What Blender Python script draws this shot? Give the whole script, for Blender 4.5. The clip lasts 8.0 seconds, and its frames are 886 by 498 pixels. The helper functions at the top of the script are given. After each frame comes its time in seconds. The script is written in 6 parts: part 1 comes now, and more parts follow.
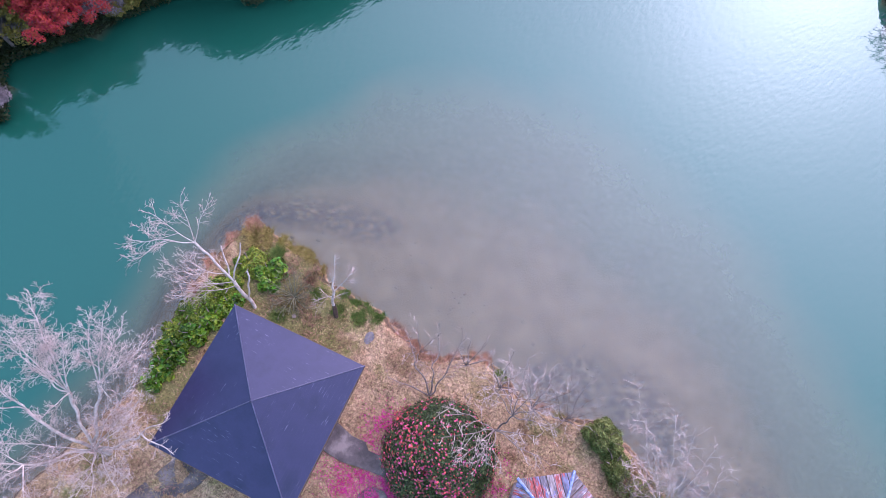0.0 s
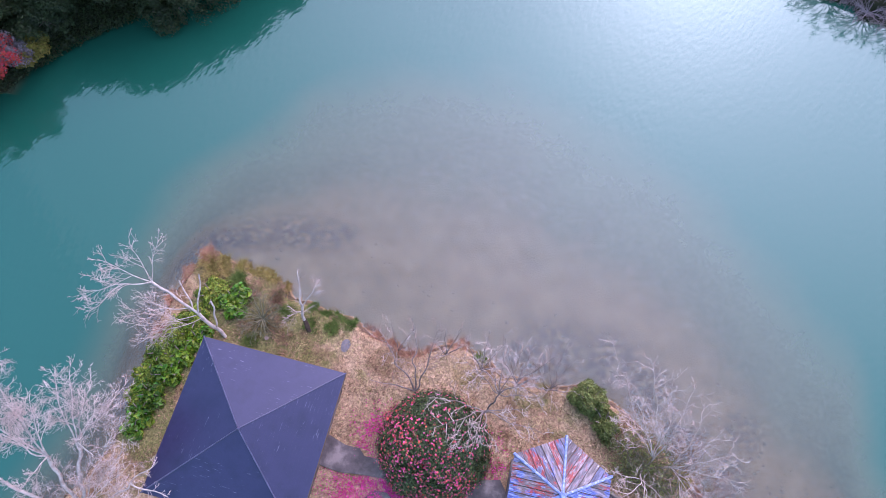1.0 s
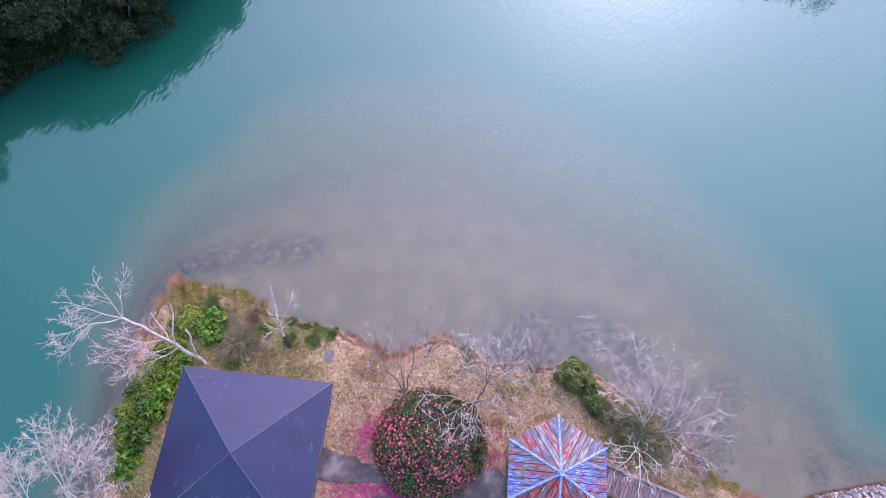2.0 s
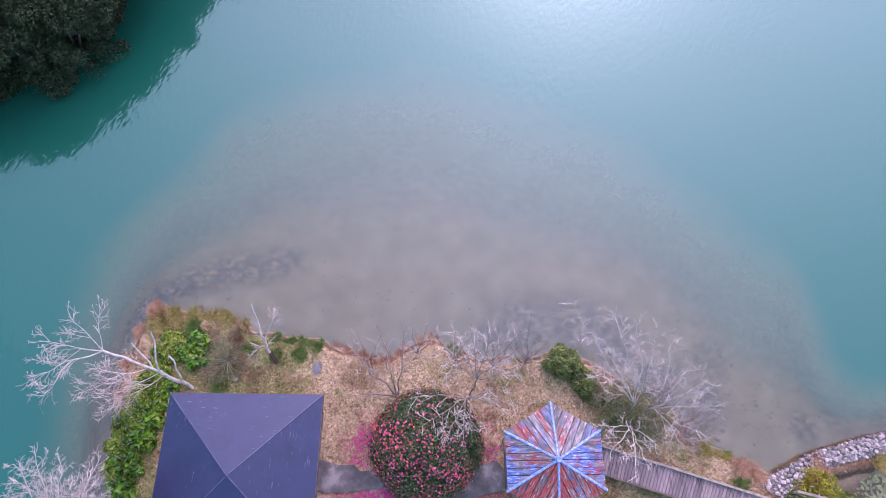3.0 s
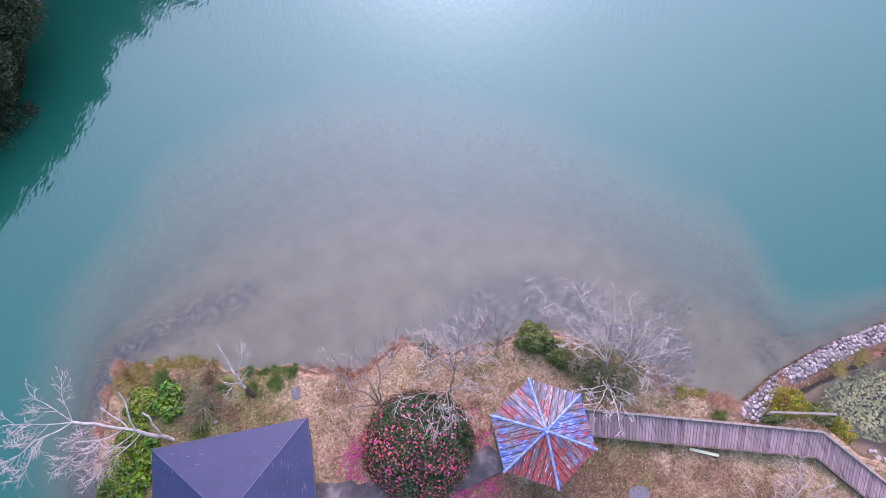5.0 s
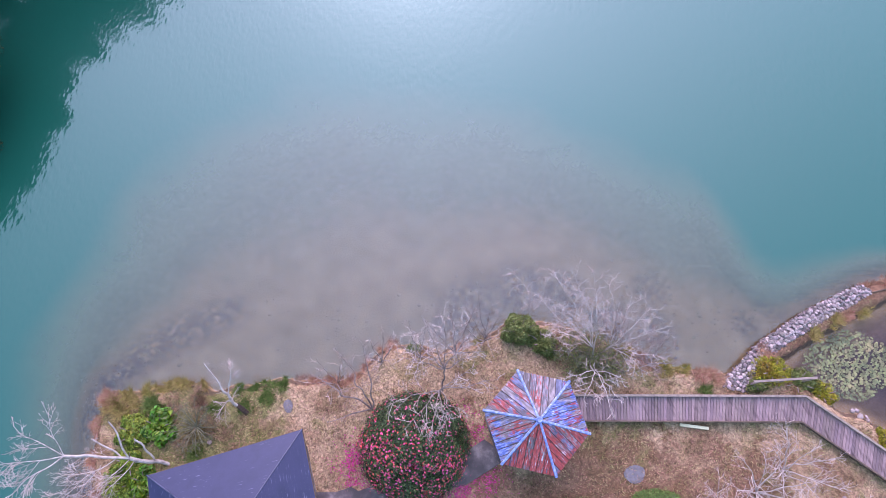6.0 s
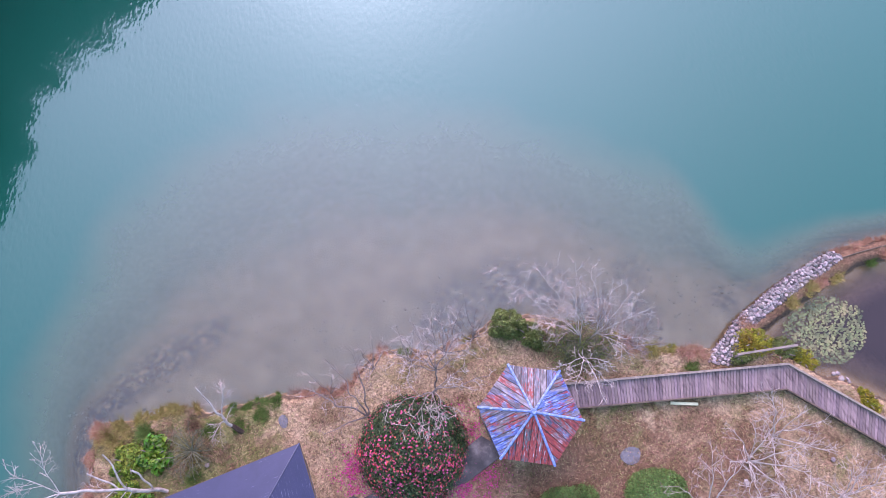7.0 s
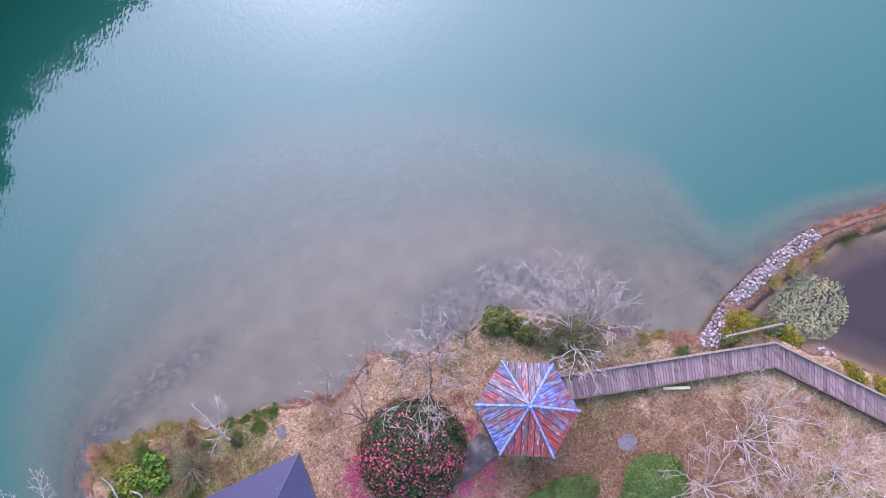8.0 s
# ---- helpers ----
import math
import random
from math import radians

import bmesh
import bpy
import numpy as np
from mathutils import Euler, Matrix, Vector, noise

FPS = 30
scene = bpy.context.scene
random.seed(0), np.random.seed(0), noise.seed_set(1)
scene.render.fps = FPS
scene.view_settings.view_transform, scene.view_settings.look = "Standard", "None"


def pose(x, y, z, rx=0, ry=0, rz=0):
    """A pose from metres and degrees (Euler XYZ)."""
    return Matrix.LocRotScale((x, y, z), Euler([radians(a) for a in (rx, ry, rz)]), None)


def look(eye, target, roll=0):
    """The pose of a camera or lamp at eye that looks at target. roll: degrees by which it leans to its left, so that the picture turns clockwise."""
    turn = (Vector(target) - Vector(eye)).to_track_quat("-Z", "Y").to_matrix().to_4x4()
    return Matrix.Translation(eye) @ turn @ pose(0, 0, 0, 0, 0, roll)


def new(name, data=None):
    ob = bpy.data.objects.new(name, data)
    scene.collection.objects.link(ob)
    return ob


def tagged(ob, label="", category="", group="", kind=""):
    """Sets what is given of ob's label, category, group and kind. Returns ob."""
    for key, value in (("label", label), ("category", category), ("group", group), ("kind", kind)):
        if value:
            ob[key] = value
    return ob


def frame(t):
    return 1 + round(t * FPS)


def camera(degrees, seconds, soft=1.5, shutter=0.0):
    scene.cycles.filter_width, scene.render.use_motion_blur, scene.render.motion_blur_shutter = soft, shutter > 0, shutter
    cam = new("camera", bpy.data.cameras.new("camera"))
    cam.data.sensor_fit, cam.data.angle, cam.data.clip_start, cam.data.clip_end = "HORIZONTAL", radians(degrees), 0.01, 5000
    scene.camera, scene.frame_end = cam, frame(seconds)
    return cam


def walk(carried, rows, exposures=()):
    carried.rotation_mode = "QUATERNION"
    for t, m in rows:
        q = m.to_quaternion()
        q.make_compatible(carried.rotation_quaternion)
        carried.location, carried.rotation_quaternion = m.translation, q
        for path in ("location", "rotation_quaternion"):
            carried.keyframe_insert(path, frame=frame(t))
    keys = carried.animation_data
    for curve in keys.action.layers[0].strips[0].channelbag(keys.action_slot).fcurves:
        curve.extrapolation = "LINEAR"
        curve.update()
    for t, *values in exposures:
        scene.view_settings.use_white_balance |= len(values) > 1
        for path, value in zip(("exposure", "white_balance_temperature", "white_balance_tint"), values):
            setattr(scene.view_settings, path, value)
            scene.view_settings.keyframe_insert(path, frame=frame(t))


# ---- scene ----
# Camera: a drone hovering about 29 m up, turning slowly to its right.
cam = camera(74.156, 8.0, soft=0.5)
# seconds, x, y, z, tilt up from straight down, heading, lean
PATH = [
    (0.0, -5.037, -0.397, 28.296, 21.162, 26.934, 0.953),
    (1.0, -4.872, -0.739, 28.412, 21.145, 16.366, 0.905),
    (1.5, -4.834, -0.857, 28.422, 21.141, 12.134, 0.966),
    (3.0, -4.786, -0.961, 28.540, 21.253, 2.782, 0.936),
    (3.5, -4.755, -1.020, 28.587, 21.098, 0.000, 0.983),
    (4.0, -4.728, -1.071, 28.674, 21.111, -3.042, 0.953),
    (4.5, -4.703, -1.102, 28.792, 21.216, -6.186, 0.876),
    (6.0, -4.625, -1.124, 29.126, 21.059, -14.176, 0.906),
    (6.5, -4.631, -1.112, 29.267, 21.079, -16.951, 0.889),
    (7.0, -4.654, -1.092, 29.372, 21.039, -19.498, 0.964),
    (7.5, -4.683, -1.073, 29.490, 21.010, -21.635, 0.929),
    (8.0, -4.688, -1.052, 29.583, 20.964, -23.181, 0.974),
]
walk(cam, [(t, pose(x, y, z, tilt, 0, turn) @ pose(0, 0, 0, 0, 0, lean)) for t, x, y, z, tilt, turn, lean in PATH],
     exposures=[(0.0, 0.05, 6720, 28)])

# ---- world and sun ----
SUN_AZ, SUN_EL = 10.0, 37.0          # degrees clockwise from +y, and above the horizon
world = bpy.data.worlds.new("overcast_sky")
scene.world = world
world.use_nodes = True
wn, wl = world.node_tree.nodes, world.node_tree.links
wn.clear()
sky = wn.new("ShaderNodeTexSky")
sky.sky_type = "NISHITA"
sky.sun_disc = False
sky.sun_elevation, sky.sun_rotation = radians(SUN_EL), radians(SUN_AZ)
sky.air_density, sky.dust_density, sky.ozone_density = 1.0, 2.0, 1.0
# a veil of high cloud over the blue, brightening softly towards the hidden sun
sun_from = Vector((math.sin(radians(SUN_AZ)) * math.cos(radians(SUN_EL)),
                   math.cos(radians(SUN_AZ)) * math.cos(radians(SUN_EL)), math.sin(radians(SUN_EL))))
where = wn.new("ShaderNodeTexCoord")
toward = wn.new("ShaderNodeVectorMath")
toward.operation = "DOT_PRODUCT"
toward.inputs[1].default_value = sun_from
wl.new(where.outputs["Generated"], toward.inputs[0])
near_sun = wn.new("ShaderNodeMath")
near_sun.operation, near_sun.use_clamp = "MAXIMUM", True
near_sun.inputs[1].default_value = 0.0
wl.new(toward.outputs["Value"], near_sun.inputs[0])
falloff = wn.new("ShaderNodeMath")
falloff.operation = "POWER"
falloff.inputs[1].default_value = 5.0
wl.new(near_sun.outputs[0], falloff.inputs[0])
veil = wn.new("ShaderNodeMix")
veil.data_type = "RGBA"
veil.inputs["A"].default_value = (6.0, 12.8, 19.6, 1)
veil.inputs["B"].default_value = (63.0, 60.0, 82.0, 1)
wl.new(falloff.outputs[0], veil.inputs["Factor"])
core = wn.new("ShaderNodeMath")
core.operation = "POWER"
core.inputs[1].default_value = 70.0
wl.new(near_sun.outputs[0], core.inputs[0])
aureole = wn.new("ShaderNodeMix")
aureole.data_type = "RGBA"
aureole.inputs["B"].default_value = (135.0, 125.0, 155.0, 1)
wl.new(core.outputs[0], aureole.inputs["Factor"])
wl.new(veil.outputs["Result"], aureole.inputs["A"])
cloud = wn.new("ShaderNodeMix")
cloud.data_type = "RGBA"
cloud.inputs["Factor"].default_value = 0.75
wl.new(sky.outputs["Color"], cloud.inputs["A"])
wl.new(aureole.outputs["Result"], cloud.inputs["B"])
background = wn.new("ShaderNodeBackground")
background.inputs["Strength"].default_value = 0.12
wl.new(cloud.outputs["Result"], background.inputs["Color"])
wl.new(background.outputs["Background"], wn.new("ShaderNodeOutputWorld").inputs["Surface"])

sun = new("sun", bpy.data.lights.new("sun", "SUN"))
sun.data.energy, sun.data.angle, sun.data.color = 0.5, radians(120), (1.0, 0.96, 0.94)
sun.matrix_world = look(sun_from * 80, (0, 0, 0))

# ---- materials ----
def ramp(nt, fac, cols):
    node = nt.nodes.new("ShaderNodeValToRGB")
    els = node.color_ramp.elements
    while len(els) < len(cols):
        els.new(0.5)
    for i, (e, c) in enumerate(zip(els, cols)):
        if len(c) == 4:
            e.position, e.color = c[0], (*c[1:], 1)
        else:
            e.position, e.color = 0.3 + 0.4 * i / max(1, len(cols) - 1), (*c, 1)
    nt.links.new(fac, node.inputs["Fac"])
    return node.outputs["Color"]


def tex(nt, scale, detail=4.0, rough=0.6, stretch=None, distort=0.0, local=False):
    noise_node = nt.nodes.new("ShaderNodeTexNoise")
    noise_node.inputs["Scale"].default_value = scale
    noise_node.inputs["Detail"].default_value = detail
    noise_node.inputs["Roughness"].default_value = rough
    noise_node.inputs["Distortion"].default_value = distort
    if local:
        co = nt.nodes.new("ShaderNodeTexCoord").outputs["Object"]
    else:
        co = nt.nodes.new("ShaderNodeNewGeometry").outputs["Position"]
    if stretch:
        m = nt.nodes.new("ShaderNodeMapping")
        m.inputs["Scale"].default_value = stretch
        nt.links.new(co, m.inputs["Vector"])
        co = m.outputs["Vector"]
    nt.links.new(co, noise_node.inputs["Vector"])
    return noise_node.outputs["Fac"]


def mixc(nt, fac, a, b, blend="MIX"):
    node = nt.nodes.new("ShaderNodeMix")
    node.data_type, node.blend_type = "RGBA", blend
    for key, v in (("Factor", fac), ("A", a), ("B", b)):
        if isinstance(v, (int, float)):
            node.inputs[key].default_value = v
        elif isinstance(v, tuple):
            node.inputs[key].default_value = (*v, 1)
        else:
            nt.links.new(v, node.inputs[key])
    return node.outputs["Result"]


def calc(nt, op, a, b=0.0, c=0.0, clamp=False):
    node = nt.nodes.new("ShaderNodeMath")
    node.operation, node.use_clamp = op, clamp
    for i, v in enumerate((a, b, c)):
        if isinstance(v, (int, float)):
            node.inputs[i].default_value = v
        else:
            nt.links.new(v, node.inputs[i])
    return node.outputs[0]


def smooth(nt, v, lo, hi):
    node = nt.nodes.new("ShaderNodeMapRange")
    node.interpolation_type = "SMOOTHSTEP"
    node.inputs["From Min"].default_value, node.inputs["From Max"].default_value = lo, hi
    nt.links.new(v, node.inputs["Value"])
    return node.outputs["Result"]


def start_mat(name):
    m = bpy.data.materials.new(name)
    m.use_nodes = True
    return m, m.node_tree, m.node_tree.nodes["Principled BSDF"]


def bumped(nt, shader, height, strength, dist=0.02):
    b = nt.nodes.new("ShaderNodeBump")
    b.inputs["Strength"].default_value, b.inputs["Distance"].default_value = strength, dist
    nt.links.new(height, b.inputs["Height"])
    nt.links.new(b.outputs["Normal"], shader.inputs["Normal"])


def mat(name, cols, scale=2.0, fine=25.0, rough=0.85, bump=0.4, dist=0.02, metal=0.0, spec=0.4, vary="", amount=0.35,
        stretch=None, local=False, streak=0.35):
    """Broad patches of cols, a finer grain over them, relief, and a difference from piece to piece (vary: object or island)."""
    m, nt, sh = start_mat(name)
    col = ramp(nt, tex(nt, scale, 5, 0.6, stretch, local=local), cols)
    grain = tex(nt, fine, 3, 0.7, stretch, local=local)
    col = mixc(nt, streak, col, ramp(nt, grain, [(0.55, 0.55, 0.55), (1.3, 1.3, 1.3)]), "MULTIPLY")
    if vary:
        if vary == "object":
            r = nt.nodes.new("ShaderNodeObjectInfo").outputs["Random"]
        else:
            r = nt.nodes.new("ShaderNodeNewGeometry").outputs["Random Per Island"]
        hsv = nt.nodes.new("ShaderNodeHueSaturation")
        nt.links.new(calc(nt, "MULTIPLY_ADD", r, 2 * amount, 1 - amount), hsv.inputs["Value"])
        r2 = calc(nt, "FRACT", calc(nt, "MULTIPLY", r, 7.31))
        nt.links.new(calc(nt, "MULTIPLY_ADD", r2, 0.05 * amount / 0.35, 0.5 - 0.025 * amount / 0.35), hsv.inputs["Hue"])
        nt.links.new(col, hsv.inputs["Color"])
        col = hsv.outputs["Color"]
    nt.links.new(col, sh.inputs["Base Color"])
    sh.inputs["Roughness"].default_value = rough
    sh.inputs["Metallic"].default_value = metal
    sh.inputs["Specular IOR Level"].default_value = spec
    if bump:
        bumped(nt, sh, grain, bump, dist)
    return m


def leaf_mat(name, cols, rough=0.5, scale=1.5, amount=0.45, spec=0.4):
    """Leaf green by patches and from leaf to leaf, with a little light through the blade."""
    m = mat(name, cols, scale=scale, fine=12, rough=rough, bump=0, spec=spec, vary="island", amount=amount)
    nt = m.node_tree
    sh = nt.nodes["Principled BSDF"]
    thin = nt.nodes.new("ShaderNodeBsdfTranslucent")
    nt.links.new(sh.inputs["Base Color"].links[0].from_socket, thin.inputs["Color"])
    mix = nt.nodes.new("ShaderNodeMixShader")
    mix.inputs["Fac"].default_value = 0.2
    nt.links.new(sh.outputs["BSDF"], mix.inputs[1])
    nt.links.new(thin.outputs["BSDF"], mix.inputs[2])
    nt.links.new(mix.outputs["Shader"], nt.nodes["Material Output"].inputs["Surface"])
    return m


def ground_mat():
    m, nt, sh = start_mat("dry_lawn_and_mud")
    z = nt.nodes.new("ShaderNodeSeparateXYZ")
    nt.links.new(nt.nodes.new("ShaderNodeNewGeometry").outputs["Position"], z.inputs[0])
    straw = ramp(nt, tex(nt, 0.45, 6, 0.62), [(0.30, 0.145, 0.079, 0.044), (0.42, 0.30, 0.178, 0.109), (0.55, 0.445, 0.285, 0.188), (0.68, 0.265, 0.183, 0.091)])
    blades = ramp(nt, tex(nt, 7.5, 7, 0.78, distort=0.8), [(0.36, 0.20, 0.19, 0.19), (0.5, 0.85, 0.84, 0.82), (0.64, 1.8, 1.72, 1.6)])
    col = mixc(nt, 0.8, straw, blades, "MULTIPLY")
    grassy = nt.nodes.new("ShaderNodeAttribute")
    grassy.attribute_name = "grassy"
    green = smooth(nt, calc(nt, "ADD", tex(nt, 0.55, 6, 0.65, stretch=(1, 1.3, 1)), grassy.outputs["Fac"]), 0.54, 0.72)
    col = mixc(nt, calc(nt, "MULTIPLY", green, 0.75), col, mixc(nt, 0.8, (0.12, 0.135, 0.035), blades, "MULTIPLY"))
    # brown of bare earth, also used to paint shade round the low conifer
    worn_shaded = nt.nodes.new("ShaderNodeAttribute")
    worn_shaded.attribute_name = "worn_shaded"
    bare = smooth(nt, calc(nt, "ADD", tex(nt, 0.9, 6, 0.7), worn_shaded.outputs["Fac"]), 0.58, 0.78)
    col = mixc(nt, calc(nt, "MULTIPLY", bare, 0.8), col, mixc(nt, 0.7, (0.16, 0.070, 0.046), blades, "MULTIPLY"))
    # below the water line: silt, with drifts of dark leaf litter
    silt = ramp(nt, tex(nt, 0.7, 6, 0.65), [(0.3, 0.32, 0.185, 0.10), (0.5, 0.43, 0.255, 0.145), (0.7, 0.54, 0.335, 0.20)])
    silt = mixc(nt, 0.6, silt, ramp(nt, tex(nt, 6, 5, 0.7), [(0.7, 0.7, 0.7), (1.2, 1.2, 1.2)]), "MULTIPLY")
    at = nt.nodes.new("ShaderNodeAttribute")
    at.attribute_name = "litter"
    lit = calc(nt, "MULTIPLY", at.outputs["Fac"], smooth(nt, tex(nt, 3.2, 7, 0.8), 0.40, 0.54))
    silt = mixc(nt, lit, silt, ramp(nt, tex(nt, 11, 4, 0.7), [(0.03, 0.010, 0.012), (0.20, 0.085, 0.075)]))
    mud = smooth(nt, calc(nt, "ADD", z.outputs["Z"], calc(nt, "MULTIPLY_ADD", tex(nt, 3.0, 4, 0.6), 0.3, -0.15)), -0.08, -0.22)
    col = mixc(nt, calc(nt, "MULTIPLY", mud, 0.85), col, mixc(nt, 0.8, (0.085, 0.052, 0.04), blades, "MULTIPLY"))
    wet = smooth(nt, z.outputs["Z"], -0.40, -0.52)
    col = mixc(nt, wet, col, silt)
    # wooded slopes across the lake: dark earth and dead leaves
    wild = nt.nodes.new("ShaderNodeAttribute")
    wild.attribute_name = "wild"
    col = mixc(nt, wild.outputs["Fac"], col, ramp(nt, tex(nt, 0.6, 6, 0.7), [(0.012, 0.016, 0.008), (0.035, 0.03, 0.016)]))
    nt.links.new(col, sh.inputs["Base Color"])
    sh.inputs["Roughness"].default_value = 0.95
    sh.inputs["Specular IOR Level"].default_value = 0.15
    bumped(nt, sh, tex(nt, 9, 6, 0.75), 0.6, 0.06)
    return m


def water_mat(name, shallow, mid, deep, murk, lo, hi, gloss_ior, rough=0.004, wave=0.11, tint=(0.64, 0.95, 1.0)):
    """Cloudy water: what is suspended in it hides the bed the more the deeper it is; the surface mirrors the sky."""
    m, nt, sh = start_mat(name)
    out = nt.nodes["Material Output"]
    at = nt.nodes.new("ShaderNodeAttribute")
    at.attribute_name = "depth"
    depth = at.outputs["Fac"]
    drift = tex(nt, 0.12, 3, 0.5, distort=0.5)
    deeper = calc(nt, "MULTIPLY", depth, calc(nt, "MULTIPLY_ADD", drift, 0.5, 0.75))
    # silt stirred up in wisps
    wisps = calc(nt, "MULTIPLY_ADD", tex(nt, 0.8, 9, 0.82, distort=0.4), 1.6, 0.20)
    body_col = mixc(nt, smooth(nt, deeper, lo, lo + 0.9), shallow, mid)
    body_col = mixc(nt, smooth(nt, deeper, lo + 0.6, hi), body_col, deep)
    body = nt.nodes.new("ShaderNodeBsdfDiffuse")
    nt.links.new(body_col, body.inputs["Color"])
    clear = nt.nodes.new("ShaderNodeBsdfTransparent")
    clear.inputs["Color"].default_value = (0.93, 0.95, 0.95, 1)
    hide = calc(nt, "SUBTRACT", 1.0, calc(nt, "EXPONENT", calc(nt, "MULTIPLY", calc(nt, "POWER", calc(nt, "MULTIPLY", deeper, wisps), 1.4), -murk)))
    under = nt.nodes.new("ShaderNodeMixShader")
    nt.links.new(hide, under.inputs["Fac"])
    nt.links.new(clear.outputs[0], under.inputs[1])
    nt.links.new(body.outputs[0], under.inputs[2])
    gloss = nt.nodes.new("ShaderNodeBsdfGlossy")
    gloss.inputs["Roughness"].default_value = rough
    gloss.inputs["Color"].default_value = (*tint, 1)
    broad = nt.nodes.new("ShaderNodeBsdfGlossy")
    broad.inputs["Color"].default_value = (*tint, 1)
    broad.inputs["Roughness"].default_value = 0.26
    mirror = nt.nodes.new("ShaderNodeMixShader")
    mirror.inputs["Fac"].default_value = 0.11
    nt.links.new(gloss.outputs[0], mirror.inputs[1])
    nt.links.new(broad.outputs[0], mirror.inputs[2])
    fres = nt.nodes.new("ShaderNodeFresnel")
    fres.inputs["IOR"].default_value = gloss_ior
    turned = nt.nodes.new("ShaderNodeMapping")
    turned.vector_type = "TEXTURE"
    turned.inputs["Rotation"].default_value = (0, 0, radians(-15))
    turned.inputs["Scale"].default_value = (1 / 5.2, 1 / 2.3, 1)
    nt.links.new(nt.nodes.new("ShaderNodeNewGeometry").outputs["Position"], turned.inputs["Vector"])
    crests = nt.nodes.new("ShaderNodeTexNoise")
    crests.inputs["Scale"].default_value, crests.inputs["Detail"].default_value = 1.0, 0.6
    crests.inputs["Roughness"].default_value, crests.inputs["Distortion"].default_value = 0.4, 0.25
    nt.links.new(turned.outputs["Vector"], crests.inputs["Vector"])
    ripple = crests.outputs["Fac"]
    patch = smooth(nt, tex(nt, 0.09, 3, 0.5), 0.40, 0.65)
    height = calc(nt, "MULTIPLY", ripple, calc(nt, "MULTIPLY_ADD", patch, 0.5, 0.5))
    b = nt.nodes.new("ShaderNodeBump")
    b.inputs["Strength"].default_value, b.inputs["Distance"].default_value = wave, 0.1
    nt.links.new(height, b.inputs["Height"])
    nt.links.new(b.outputs["Normal"], gloss.inputs["Normal"])
    nt.links.new(b.outputs["Normal"], fres.inputs["Normal"])
    top = nt.nodes.new("ShaderNodeMixShader")
    nt.links.new(fres.outputs[0], top.inputs["Fac"])
    nt.links.new(under.outputs[0], top.inputs[1])
    nt.links.new(mirror.outputs[0], top.inputs[2])
    nt.links.new(top.outputs[0], out.inputs["Surface"])
    nt.nodes.remove(sh)
    return m


